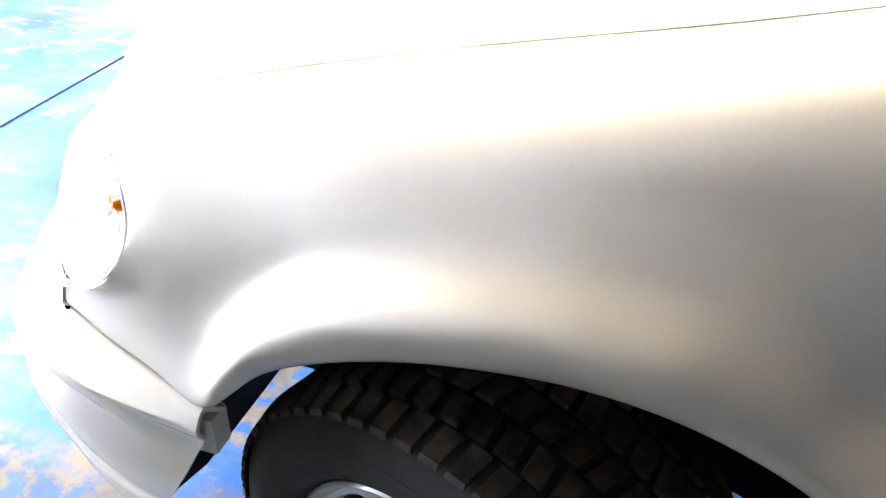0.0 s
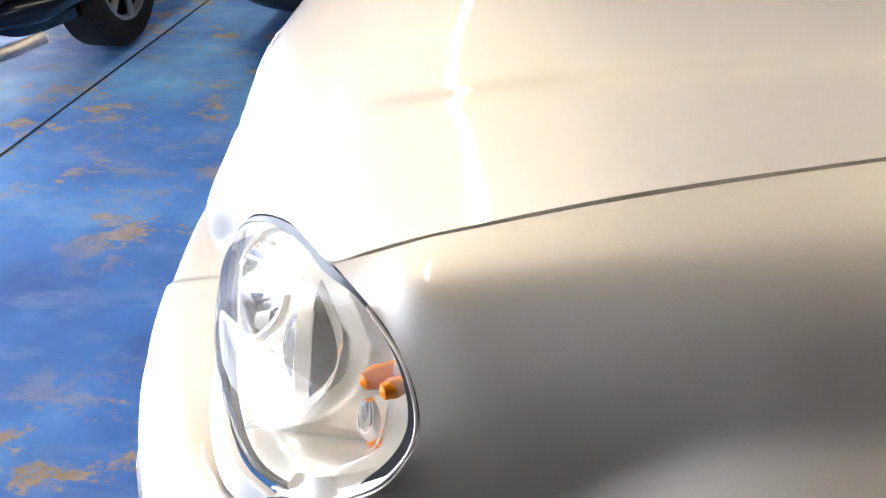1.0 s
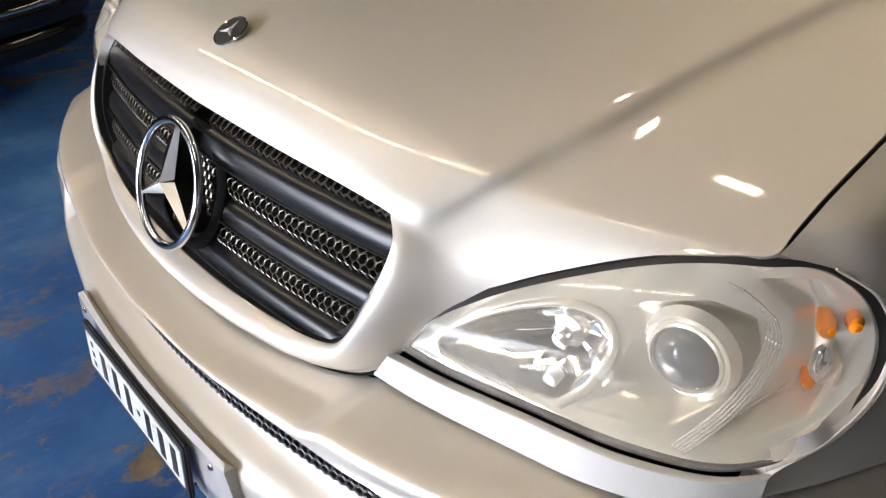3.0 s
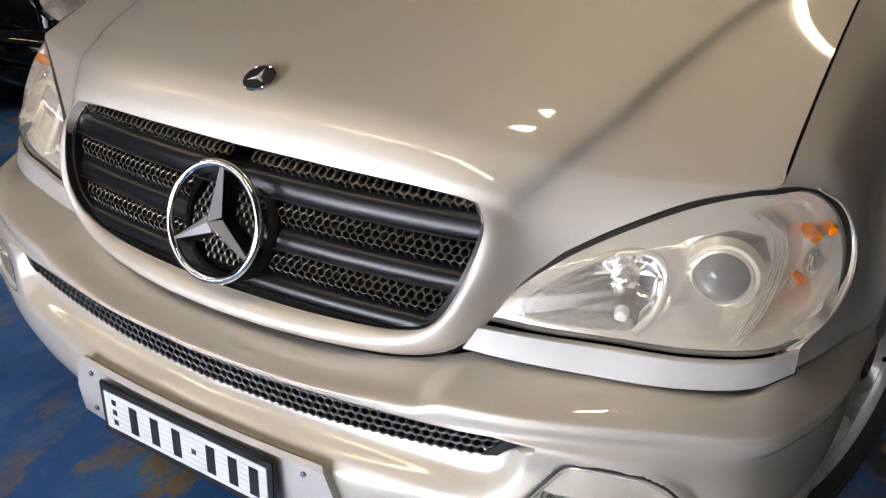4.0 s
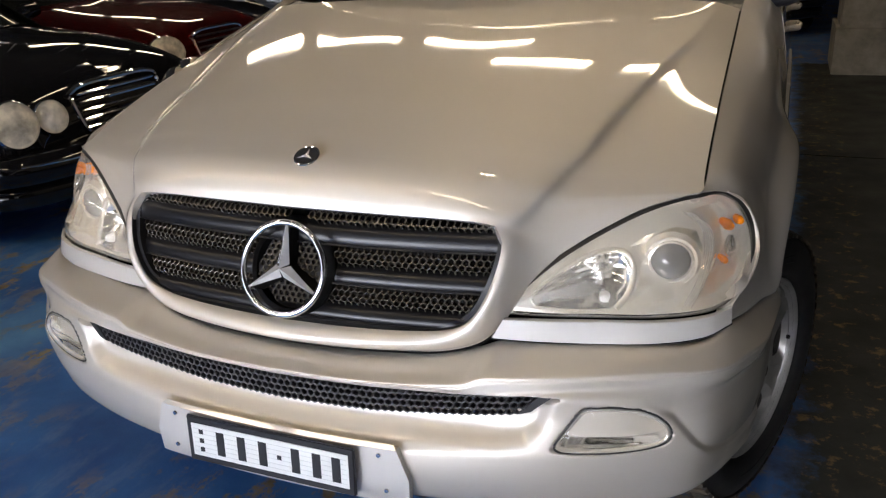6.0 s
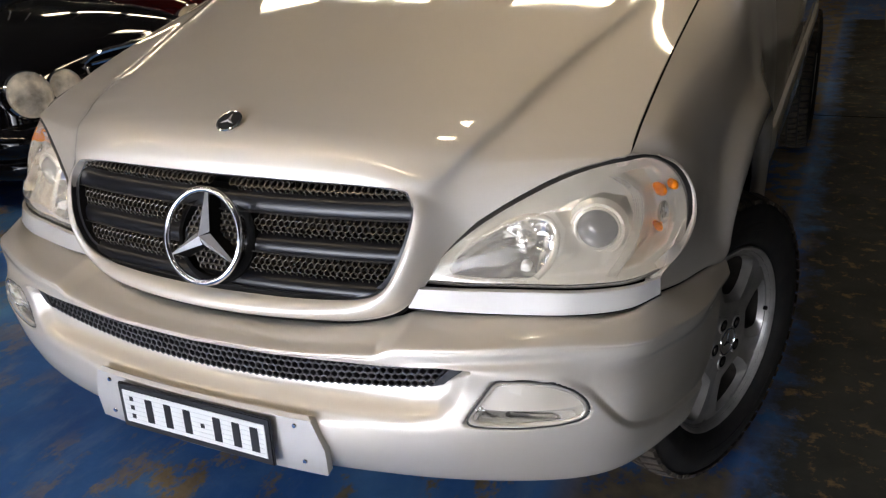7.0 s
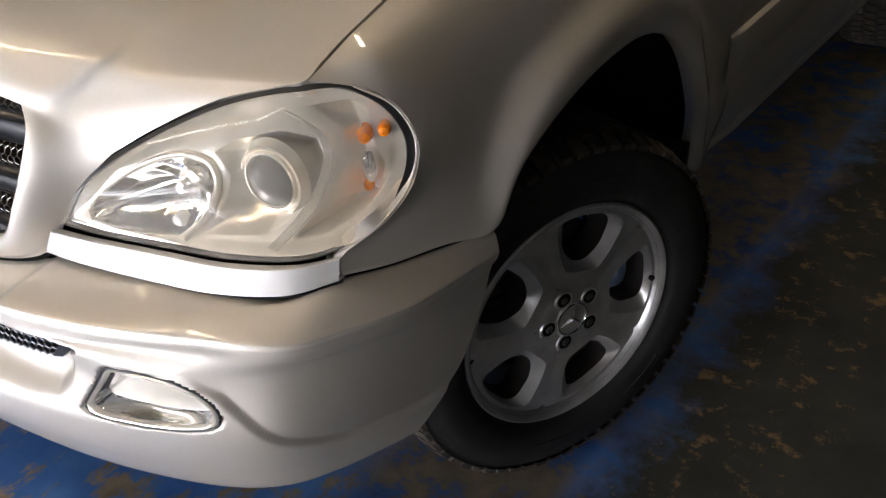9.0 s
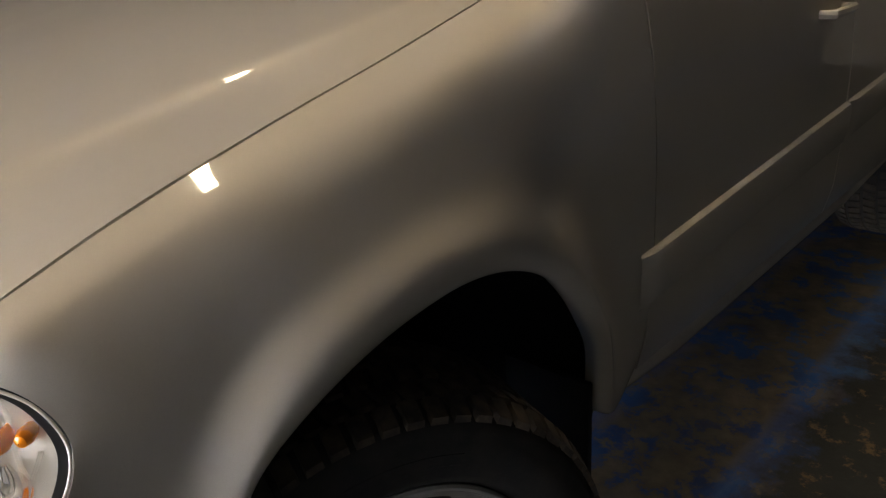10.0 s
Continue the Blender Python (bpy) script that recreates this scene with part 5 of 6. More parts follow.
def wheel(name, m, label, brake=True):
    """Wheel with its outer face along +x of the pose m, at the rim's outer plane."""
    axis = m @ Matrix(((0, 0, 1, 0), (1, 0, 0, 0), (0, 1, 0, 0), (0, 0, 0, 1)))
    r0 = 0.236
    prof = [(r0 - 0.012, -0.23), (r0 + 0.006, -0.235), (r0 + 0.03, -0.243), (0.30, -0.246), (0.338, -0.236), (0.350, -0.222),
            (0.354, -0.19), (0.355, -0.11), (0.354, -0.03), (0.350, 0.002), (0.338, 0.016), (0.325, 0.0235), (0.318, 0.0240), (0.312, 0.0275), (0.29, 0.029),
            (0.262, 0.026), (0.248, 0.018), (0.240, 0.006), (r0 - 0.012, 0.004)]
    w = part(name, Geo().revolve(prof, 96, axis), RUBBER, suv, label, 50)
    # tread blocks, as one piece
    tread = Geo()
    ax = np.array(axis)
    n = 62
    for row, (z0, z1, skew) in enumerate(((-0.228, -0.182, 0.10), (-0.174, -0.128, -0.25), (-0.120, -0.076, 0.25), (-0.068, -0.026, -0.25), (-0.020, 0.022, 0.10))):
        for i in range(n):
            a0 = 2 * math.pi * (i + 0.5 * (row % 2)) / n
            da = 2 * math.pi / n * 0.74
            low = 0.0115 if row in (0, 4) else 0.0
            vs = []
            for rr, k in ((0.352, 1.0), (0.3615, 0.90)):
                for zz, aa in ((z0, 0), (z0, da * k), (z1, da * k), (z1, 0)):
                    zc = (z0 + z1) / 2 + (zz - (z0 + z1) / 2) * k
                    edge = low * (1 if (row == 0 and zz == z0) or (row == 4 and zz == z1) else 0)
                    ang = a0 + aa + skew * (zc - (z0 + z1) / 2) * 2
                    vs.append(ax[:3, :3] @ np.array(((rr - edge) * math.cos(ang), (rr - edge) * math.sin(ang), zc)) + ax[:3, 3])
            o = len(tread.v)
            tread.v += [tuple(p) for p in vs]
            tread.f += [(o + 4, o + 5, o + 6, o + 7), (o, o + 1, o + 5, o + 4), (o + 1, o + 2, o + 6, o + 5), (o + 2, o + 3, o + 7, o + 6), (o + 3, o, o + 4, o + 7)]
    tagged(part("tread", tread, TREAD, w, "worn black tread blocks", 30), kind="stuff")
    # raised bars on the sidewall
    for k, (a0, a1) in enumerate(((70, 112), (118, 140), (250, 292), (298, 320))):
        g = []
        for rr in (0.279, 0.281, 0.297, 0.299):
            h = 0.0295 if rr in (0.281, 0.297) else 0.0270
            g.append([tuple(ax[:3, :3] @ np.array((rr * math.cos(t), rr * math.sin(t), h)) + ax[:3, 3]) for t in np.radians(np.linspace(a0, a1, 14))])
        part("sidewall_bar", Geo().grid(np.array(g)), RUBBER, w)
    # rim: lip and barrel
    lipp = [(0.237, 0.002), (0.2375, 0.010), (0.234, 0.013), (0.228, 0.010), (0.222, 0.0), (0.216, -0.01), (0.213, -0.03), (0.205, -0.12), (0.215, -0.2)]
    rim = part("rim", Geo().revolve(lipp, 96, axis), ALLOY, w, "five-spoke alloy rim", 40)

    def depth(r):
        return float(np.interp(r, [0, 0.05, 0.085, 0.13, 0.18, 0.212, 0.222], [0.010, 0.008, 0.004, 0.002, 0.0, -0.003, -0.004]))

    face, walls = Geo(), []
    for s in range(5):
        th0 = math.radians(75 + 72 * s)
        hc = 0.158
        g = []
        nphi = 64
        for t in np.linspace(0, 1, 9):
            row = []
            for phi in np.linspace(0, 2 * math.pi, nphi, endpoint=False):
                c, q = math.cos(phi), math.sin(phi)
                hr, ht = 0.047, 0.050 * (1 + 0.42 * c)
                pw = 0.72
                ex = math.copysign(abs(c) ** pw, c) * hr
                ey = math.copysign(abs(q) ** pw, q) * ht
                # outer frame of this fifth: radius 0.075..0.222, 36 degrees to either side
                rr, tt = 0.147 + 0.0735 * max(-1, min(1, c * 1.35)), math.radians(36) * max(-1, min(1, q * 1.35))
                x0, y0 = hc + ex, ey
                r_h, t_h = math.hypot(x0, y0), math.atan2(y0, x0)
                r1 = r_h + (rr - r_h) * t
                t1 = t_h + (tt - t_h) * t
                d = depth(r1) - 0.017 * max(0.0, 1 - t / 0.38) - 0.003 * max(0.0, (t - 0.38) / 0.62) * abs(q)
                row.append(tuple(ax[:3, :3] @ np.array((r1 * math.cos(th0 + t1), r1 * math.sin(th0 + t1), d)) + ax[:3, 3]))
            g.append(row)
        g = np.array(g)
        wall_in = np.array(g[0]) - ax[:3, 2] * 0.05
        face.grid(g, True)
        walls.append(Geo().grid(np.stack([wall_in, np.array(g[0])]), True))
    part("spoke_face", face, ALLOY, rim, "", 35)
    # walls of the openings in dark iron colour, for the shade inside the holes
    for wl in walls:
        part("opening_shade_wall", wl, BRAKE, rim, "", 35)
    hub = [(0.078, 0.003), (0.066, 0.0065), (0.052, 0.0085), (0.040, 0.0095), (0.0365, 0.012), (0.034, 0.012), (0.032, 0.0095), (0.012, 0.011), (0.0, 0.0115)]
    part("hub_cap", Geo().revolve(hub, 48, axis), ALLOY, rim, "", 30)
    cap_ring = [(0.0335 + 0.0022 * math.cos(a), 0.0118 + 0.0022 * math.sin(a)) for a in np.linspace(0, 2 * math.pi, 9)]
    part("cap_ring", Geo().revolve(cap_ring, 40, axis), CHROME, rim)
    arms = Geo()
    for k in range(3):
        a = math.radians(80 + 120 * k)
        d, s = np.array((math.cos(a), math.sin(a))), np.array((-math.sin(a), math.cos(a)))
        pts = [(*(d * 0.030), 0.0118), (*(d * 0.004 + s * 0.005), 0.0115), (0, 0, 0.0165), (*(d * 0.004 - s * 0.005), 0.0115)]
        o = len(arms.v)
        arms.v += [tuple(ax[:3, :3] @ np.array(p) + ax[:3, 3]) for p in pts]
        arms.f += [(o, o + 1, o + 2), (o, o + 2, o + 3)]
    part("cap_star", arms, CHROME, rim, "", 10)
    for k in range(5):
        a = math.radians(75 + 36 + 72 * k)
        c = ax[:3, :3] @ np.array((0.053 * math.cos(a), 0.053 * math.sin(a), 0.0075)) + ax[:3, 3]
        mm = Matrix.Translation(c) @ axis.to_3x3().to_4x4()
        part("bolt_seat", Geo().revolve([(0.0215, 0.000), (0.0195, 0.0032), (0.0175, 0.0034), (0.0150, 0.0024), (0.0115, 0.0014)], 20, mm), ALLOY, rim)
        part("bolt_well", Geo().revolve([(0.0160, 0.0024), (0.001, 0.0026)], 20, mm), MATT_BLACK, rim)
        part("bolt", Geo().revolve([(0.0085, 0.002), (0.0085, 0.0035), (0.006, 0.0055), (0.0, 0.0058)], 6, mm), BRAKE, rim)
    a = math.radians(0)
    va = [tuple(ax[:3, :3] @ np.array((r * 1.0, 0.0, d)) + ax[:3, 3]) for r, d in ((0.2105, -0.005), (0.2105, 0.0), (0.2105, 0.003))]
    part("valve", Geo().tube(va, 0.0055, 10), MATT_BLACK, rim)
    if brake:
        part("brake_disc", Geo().revolve([(0.165, -0.11), (0.165, -0.09), (0.06, -0.088), (0.0, -0.06)], 48, axis), BRAKE, w)
        cal = bmesh.new()
        bmesh.ops.create_cube(cal, size=1.0)
        for v in cal.verts:
            v.co = Vector((-0.13 + v.co.x * 0.06, v.co.y * 0.13, -0.085 + v.co.z * 0.05))
        bmesh.ops.bevel(cal, geom=cal.edges[:], offset=0.012, segments=2, affect="EDGES")
        part("caliper", Geo().add(cal, axis), BRAKE, w)
    return w


FACE = np.array((0.879, 0.002, 0.362))
wheel("front_wheel", pose(FACE[0], FACE[1], FACE[2], 0, 0, -STEER), "black tyre on a silver five-spoke alloy, turned")
wheel("front_wheel", pose(-0.835, 0.075, 0.362, 0, 0, 180 - STEER), "black tyre on a silver five-spoke alloy, turned")
wheel("rear_wheel", pose(0.885, 2.87, 0.362), "black tyre on a silver five-spoke alloy")
wheel("rear_wheel", pose(-0.885, 2.87, 0.362, 0, 0, 180), "black tyre on a silver five-spoke alloy")

# wheel-house liners, engine bay floor
for side in (1, -1):
    a = np.array(ARCH)
    c = np.array((0.12, 0.45))
    pts = [(-0.385, 0.43), (-0.372, 0.48), (-0.340, 0.56)] + [tuple(p) for p in ARCH] + [(0.52, 0.36), (0.52, 0.26)]
    big = []
    line = cr([(0, *p) for p in pts], 60)[:, 1:]
    for x, sc in ((0.866, 1.0), (0.86, 1.03), (0.84, 1.02), (0.78, 0.985), (0.62, 0.975), (0.50, 0.97)):
        big.append([(x * side, c[0] + (y - c[0]) * sc, c[1] + (z - c[1]) * sc) for y, z in line])
    lin = Geo().grid(np.array(big))
    cap = [[(0.50 * side, c[0] + (y - c[0]) * sc, c[1] + (z - c[1]) * sc) for y, z in line] for sc in (0.97, 0.5, 0.02)]
    lin.grid(np.array(cap))
    part("wheel_liner", lin, MATT_BLACK, suv, "black wheel-house liner", 50)
    flap = Geo().box((0.70, 0.485, 0.25), (0.885, 0.50, 0.52), 0.004)
    part("mud_flap", flap if side > 0 else flip_x(flap), RUBBER, suv)
tag = Geo().box((0.850, -0.300, 0.598), (0.884, -0.270, 0.655), 0.006)
part("clip", tag, CLIP_WHITE, suv, "small white plastic clip at the bumper end")
part("engine_bay", Geo().box((-0.42, -0.50, 0.42), (0.42, -0.46, 0.90)).box((-0.45, -0.60, 0.45), (0.45, -0.56, 0.70)).box((-0.48, -0.46, 0.36), (0.48, 0.6, 0.40)), MATT_BLACK, suv)

# body side behind the wing: doors, quarter panel, sill
def side_x(y, z):
    """Body side: tumble-in above the waist, full at the door, tucked in to the sill."""
    base = float(np.interp(z, [0.38, 0.44, 0.52, 0.70, 0.91, 1.05, 1.14, 1.19, 1.24], [0.835, 0.862, 0.882, 0.890, 0.886, 0.873, 0.857, 0.836, 0.772]))
    end = float(np.interp(y, [0.69, 2.2, 3.0, 3.5, 3.78], [0, 0.004, -0.004, -0.035, -0.12]))
    return base + end


def side_panel(y0, y1, ztop=1.24, zlow=0.44, ny=9, cut=None):
    zs = np.r_[np.linspace(ztop, 1.05, 9), np.linspace(1.02, zlow, 14)]
    g = []
    for z in zs:
        row = []
        for y in np.linspace(y0, y1, ny):
            zz = z
            if cut is not None:
                zz = max(z, cut(y))
            row.append((side_x(y, zz), y, zz))
        g.append(row)
    return np.array(g)


def arch_cut(yc):
    def f(y):
        d = abs(y - yc)
        return 0.44 if d > 0.415 else 0.44 + 0.42 * (1 - (d / 0.415) ** 2.3) ** 0.45
    return f


PANELS = [("front_door", 0.698, 1.742, None), ("rear_door", 1.748, 2.50, arch_cut(2.87)), ("quarter_panel", 2.506, 3.78, arch_cut(2.87))]
for side in (1, -1):
    for nm, y0, y1, cut in PANELS:
        pg = Geo().shell(side_panel(y0, y1, ny=41, cut=cut), 0.02, (0, 1.6, 0.7))
        p = part(nm, pg if side > 0 else flip_x(pg), PAINT, suv, "silver " + nm.replace("_", " "), 50)
        if "door" in nm:
            yh = y1 - 0.17
            xh = side_x(yh, 1.02)
            hd = Geo().tube([(xh - 0.01, yh - 0.08, 1.02), (xh + 0.03, yh - 0.07, 1.022), (xh + 0.035, yh, 1.024), (xh + 0.03, yh + 0.07, 1.022), (xh - 0.01, yh + 0.08, 1.02)], 0.012, 8)
            part("door_handle", hd if side > 0 else flip_x(hd), PAINT, p)
            ms = []
            ya, yb = y0 + (0.004 if nm != "front_door" else -0.05), y1 - 0.004
            for dx, z in ((0.0, 0.712), (0.012, 0.706), (0.016, 0.695), (0.014, 0.64), (0.004, 0.60), (0.0, 0.598)):
                ms.append([(side_x(y, 0.7) + dx * min(1, (y - ya) / 0.04 + 0.15), y, z + 0.05 * (y - 0.65)) for y in np.linspace(ya, yb, 30)])
            mg = Geo().grid(np.array(ms))
            part("door_moulding", mg if side > 0 else flip_x(mg), PAINT, p, "raised protective moulding", 30)
    sg = Geo().tube([(0.812, 0.52, 0.415), (0.82, 0.9, 0.40), (0.82, 2.0, 0.40), (0.815, 2.45, 0.41)], [0.03, 0.035, 0.035, 0.03], 12)
    part("sill", sg if side > 0 else flip_x(sg), PAINT, suv, "silver sill")
    # door mirror
    mi = bmesh.new()
    bmesh.ops.create_uvsphere(mi, u_segments=24, v_segments=14, radius=1.0)
    for v in mi.verts:
        k = 1.0 if v.co.y < 0 else 0.35
        v.co = Vector((0.985 + v.co.x * 0.115, 0.62 + v.co.y * 0.075 * k + 0.02, 1.275 + v.co.z * 0.075 * (1.0 if v.co.z > 0 else 0.8)))
    mg = Geo().add(mi)
    mir = part("door_mirror", mg if side > 0 else flip_x(mg), PAINT, suv, "silver door mirror")
    ft = Geo().tube([(0.80, 0.68, 1.21), (0.86, 0.65, 1.22), (0.91, 0.64, 1.24)], [0.04, 0.035, 0.03], 10)
    part("mirror_foot", ft if side > 0 else flip_x(ft), BLACK_PLASTIC, mir)

# cabin: windscreen, side glass, pillars, roof
def cabin():
    wl = [(0, 0.47, 1.225), (0.3, 0.48, 1.222), (0.6, 0.53, 1.225), (0.76, 0.64, 1.24)]
    wt = [(0, 1.18, 1.765), (0.3, 1.20, 1.76), (0.52, 1.23, 1.745), (0.625, 1.27, 1.725)]
    ws = np.stack([cr_par(np.array([a, a * 0.5 + b * 0.5 + [0, -0.03, 0.03], b]), 9) for a, b in zip(cr(wl, 25), cr(wt, 25))], 1)
    part("windscreen", Geo().shell(ws, 0.006, (0, 2, 1.0)).mirror(), GLASS_DARK, suv, "dark windscreen", 50)
    cowl = np.array([cr([(0, 0.425, 1.212), (0.3, 0.43, 1.21), (0.56, 0.44, 1.205), (0.742, 0.47, 1.185)], 25), cr([(0, 0.50, 1.20), (0.3, 0.51, 1.20), (0.6, 0.56, 1.21), (0.75, 0.64, 1.215)], 25)])
    part("cowl", Geo().shell(cowl, 0.03, (0, 0.4, 0.5)).mirror(), BLACK_PLASTIC, suv, "black scuttle panel")
    roof = loft([[(0, 1.18, 1.768), (0.3, 1.20, 1.763), (0.56, 1.25, 1.742), (0.645, 1.30, 1.722)],
                 [(0, 1.8, 1.815), (0.3, 1.8, 1.81), (0.58, 1.8, 1.785), (0.67, 1.8, 1.75)],
                 [(0, 2.8, 1.81), (0.3, 2.8, 1.805), (0.57, 2.8, 1.78), (0.665, 2.8, 1.745)],
                 [(0, 3.62, 1.74), (0.3, 3.6, 1.735), (0.55, 3.56, 1.715), (0.64, 3.52, 1.69)]], 31, 31)
    part("roof", Geo().shell(roof, 0.02, (0, 2, 1.0)).mirror(), PAINT, suv, "silver roof", 50)
    for side in (1, -1):
        top = cr([(0.645, 1.30, 1.722), (0.67, 1.8, 1.75), (0.665, 2.8, 1.745), (0.64, 3.52, 1.69)], 40)
        low = np.array([(side_x(y, 1.24) - 0.002, y, 1.24) for y in np.linspace(0.72, 3.70, 40)])
        gl = np.stack([low * (1 - t) + top * t + np.array([0.02 * math.sin(math.pi * t), 0, 0]) for t in np.linspace(0, 1, 9)])
        sg = Geo().shell(gl, 0.006, (0, 2, 1.3))
        part("side_glass", sg if side > 0 else flip_x(sg), GLASS_DARK, suv, "dark side glass", 50)
        for a, b in ((0, 0), (13, 15), (24, 25), (39, 39)):
            pl = [gl[k, int(round(a + (b - a) * k / 8))] + np.array([0.004, 0, 0]) for k in range(9)]
            pg = Geo().tube(np.array(pl), 0.024 if a in (0, 39) else 0.02, 8)
            part("pillar", pg if side > 0 else flip_x(pg), PAINT if a in (0, 39) else BLACK_PLASTIC, suv)
        rl = Geo().tube([(0.60, 1.45, 1.77), (0.60, 1.5, 1.82), (0.605, 2.2, 1.845), (0.60, 3.0, 1.82), (0.60, 3.1, 1.775)], 0.015, 8)
        part("roof_rail", rl if side > 0 else flip_x(rl), BLACK_PLASTIC, suv)
    tail = loft([[(0, 3.62, 1.74), (0.4, 3.60, 1.73), (0.64, 3.52, 1.69)], [(0, 3.74, 1.45), (0.45, 3.72, 1.45), (0.71, 3.62, 1.44)],
                 [(0, 3.80, 1.10), (0.45, 3.79, 1.10), (0.765, 3.76, 1.10)], [(0, 3.82, 0.6), (0.45, 3.81, 0.6), (0.77, 3.78, 0.6)], [(0, 3.78, 0.42), (0.45, 3.77, 0.42), (0.745, 3.77, 0.42)]], 21, 31)
    part("tailgate", Geo().shell(tail, 0.02, (0, 2, 0.9)).mirror(), PAINT, suv, "silver tailgate", 50)
    rb = Geo().tube([(-0.80, 3.70, 0.55), (-0.6, 3.86, 0.54), (0, 3.90, 0.54), (0.6, 3.86, 0.54), (0.80, 3.70, 0.55)], 0.09, 12)
    part("rear_bumper", rb, PAINT, suv)
    for y in (0.52,):
        for x0, x1 in ((-0.55, 0.0), (0.05, 0.55)):
            part("wiper", Geo().tube([(x0, 0.495, 1.222), (x0 + 0.2, 0.53, 1.262), (x1, 0.60, 1.305)], 0.006, 6), BLACK_PLASTIC, suv)
    part("underbody", Geo().box((-0.78, 0.55, 0.34), (0.78, 3.6, 0.45)).box((-0.74, 0.56, 0.45), (0.74, 0.6, 1.17)), MATT_BLACK, suv)


cabin()


# ---- dark parked cars along the far side ----
def parked_car(name, label, m, paint, twin, width=1.74, length=4.5, height=1.42, bar=False):
    """A saloon with its nose at the pose's origin, pointing along -y of the pose."""
    ob = thing(name, label, "car", "parked cars", at=m)
    h = width / 2
    k = height / 1.42
    rows = []
    # stations along the car: (y, bonnet height at the middle, half width, low edge)
    for y, zt, hw, zl in ((0.0, 0.60, 0.62, 0.30), (0.03, 0.70, 0.74, 0.24), (0.14, 0.80, 0.82, 0.21), (0.5, 0.89, 0.87, 0.2), (1.0, 0.95, 0.88, 0.2), (1.35, 0.98, 0.88, 0.2),
                          (2.2, 1.0, 0.88, 0.2), (3.3, 1.0, 0.88, 0.2), (3.9, 0.99, 0.86, 0.22), (4.4, 0.93, 0.80, 0.28), (4.5, 0.75, 0.72, 0.35)):
        w = hw / 0.88 * h
        zt, zl = zt * k, zl * k
        y = y * length / 4.5
        rows.append([(0, y, zt), (w * 0.45, y, zt - 0.008), (w * 0.80, y, zt - 0.04), (w * 0.95, y, zt - 0.12), (w, y, zt - 0.28), (w * 0.99, y, (zt + zl) / 2 - 0.08), (w * 0.95, y, zl)])
    body = Geo().shell(loft(rows, 37, 81), 0.01, (0, 2.2, 0.4)).mirror()
    part("body", body, paint, ob, "", 50)
    nose = rows[0]
    front = np.array([[(t * p[0], p[1] - 0.01 * (1 - t * t), p[2]) for t in np.linspace(-1, 1, 15)] for p in cr(nose[1:], 20)])
    part("nose", Geo().grid(front), paint, ob)
    cab = loft([[(0, 1.3, 0.97), (0.5, 1.32, 0.96), (0.76, 1.4, 0.93)], [(0, 1.95, 1.36), (0.4, 1.97, 1.35), (0.58, 2.02, 1.31)],
                [(0, 2.6, 1.42), (0.4, 2.6, 1.41), (0.6, 2.6, 1.37)], [(0, 3.2, 1.37), (0.4, 3.2, 1.36), (0.58, 3.15, 1.32)], [(0, 3.95, 1.0), (0.5, 3.93, 0.99), (0.74, 3.85, 0.96)]], 15, 41)
    cab = cab * np.array([h / 0.87, length / 4.5, k])
    part("cabin_glass", Geo().shell(cab, 0.01, (0, 2.6, 0.8)).mirror(), GLASS_DARK, ob, "", 50)
    sideg = []
    for t in np.linspace(0, 1, 6):
        sideg.append([tuple(np.array((0.76 + (0.60 - 0.76) * t + 0.09 * (1 - t), y0 + (y1 - y0) * t, 0.90 + (1.37 - 0.90) * t)) * np.array([h / 0.87, length / 4.5, k]))
                      for y0, y1 in zip(np.linspace(1.35, 3.9, 15), np.linspace(2.02, 3.15, 15))])
    part("side_glass", Geo().shell(np.array(sideg), 0.006, (0, 2.6, 0.8)).mirror(), GLASS_DARK, ob)
    # lamps
    for s in (1, -1):
        spots = ((0.70, 0.115), (0.50, 0.085)) if twin else ((0.66, 0.12),)
        for x, r in spots:
            c = Vector((s * x * h / 0.87, 0.012 if x > 0.6 else -0.012, 0.635 * k))
            am = aim(c, (s * 0.25, -1, 0.25)) @ Matrix.Diagonal((1.0 if twin else 1.35, 1.0, 1, 1))
            la = part("headlamp", Geo().revolve([(r, -0.06), (r * 1.05, 0.0), (r * 0.98, 0.012), (r * 0.94, 0.0)], 36, am), CHROME, ob, "oval headlamp with clear cover")
            part("reflector", Geo().revolve([(r * 0.94, 0.0), (r * 0.8, -0.022), (r * 0.55, -0.04), (r * 0.25, -0.05), (0.001, -0.05)], 30, am), BULB_WHITE, la)
            part("bulb", Geo().revolve([(0.001, 0.0), (0.014, -0.004), (0.018, -0.02), (0.02, -0.05)], 16, am), BULB_WHITE, la)
            part("lens", Geo().revolve([(r * 0.95, 0.002), (r * 0.8, 0.016), (r * 0.4, 0.028), (0.001, 0.031)], 30, am), LENS_FROSTED, la).visible_shadow = False
        fl = Vector((s * 0.58 * h / 0.87, -0.02, 0.33 * k))
        part("fog_lamp", Geo().revolve([(0.055, -0.03), (0.055, 0.004), (0.03, 0.014), (0.001, 0.016)], 24, aim(fl, (s * 0.1, -1, 0.1))), BULB_WHITE, ob)
    # grille: frame and bars
    gz0, gz1, gw = 0.50 * k, 0.74 * k, 0.33
    fr = [(-gw, -0.015, gz1 - 0.03), (-gw * 0.8, -0.025, gz1), (0, -0.03, gz1 + 0.01), (gw * 0.8, -0.025, gz1), (gw, -0.015, gz1 - 0.03), (gw * 0.8, -0.02, gz0), (0, -0.03, gz0 - 0.01), (-gw * 0.8, -0.02, gz0)]
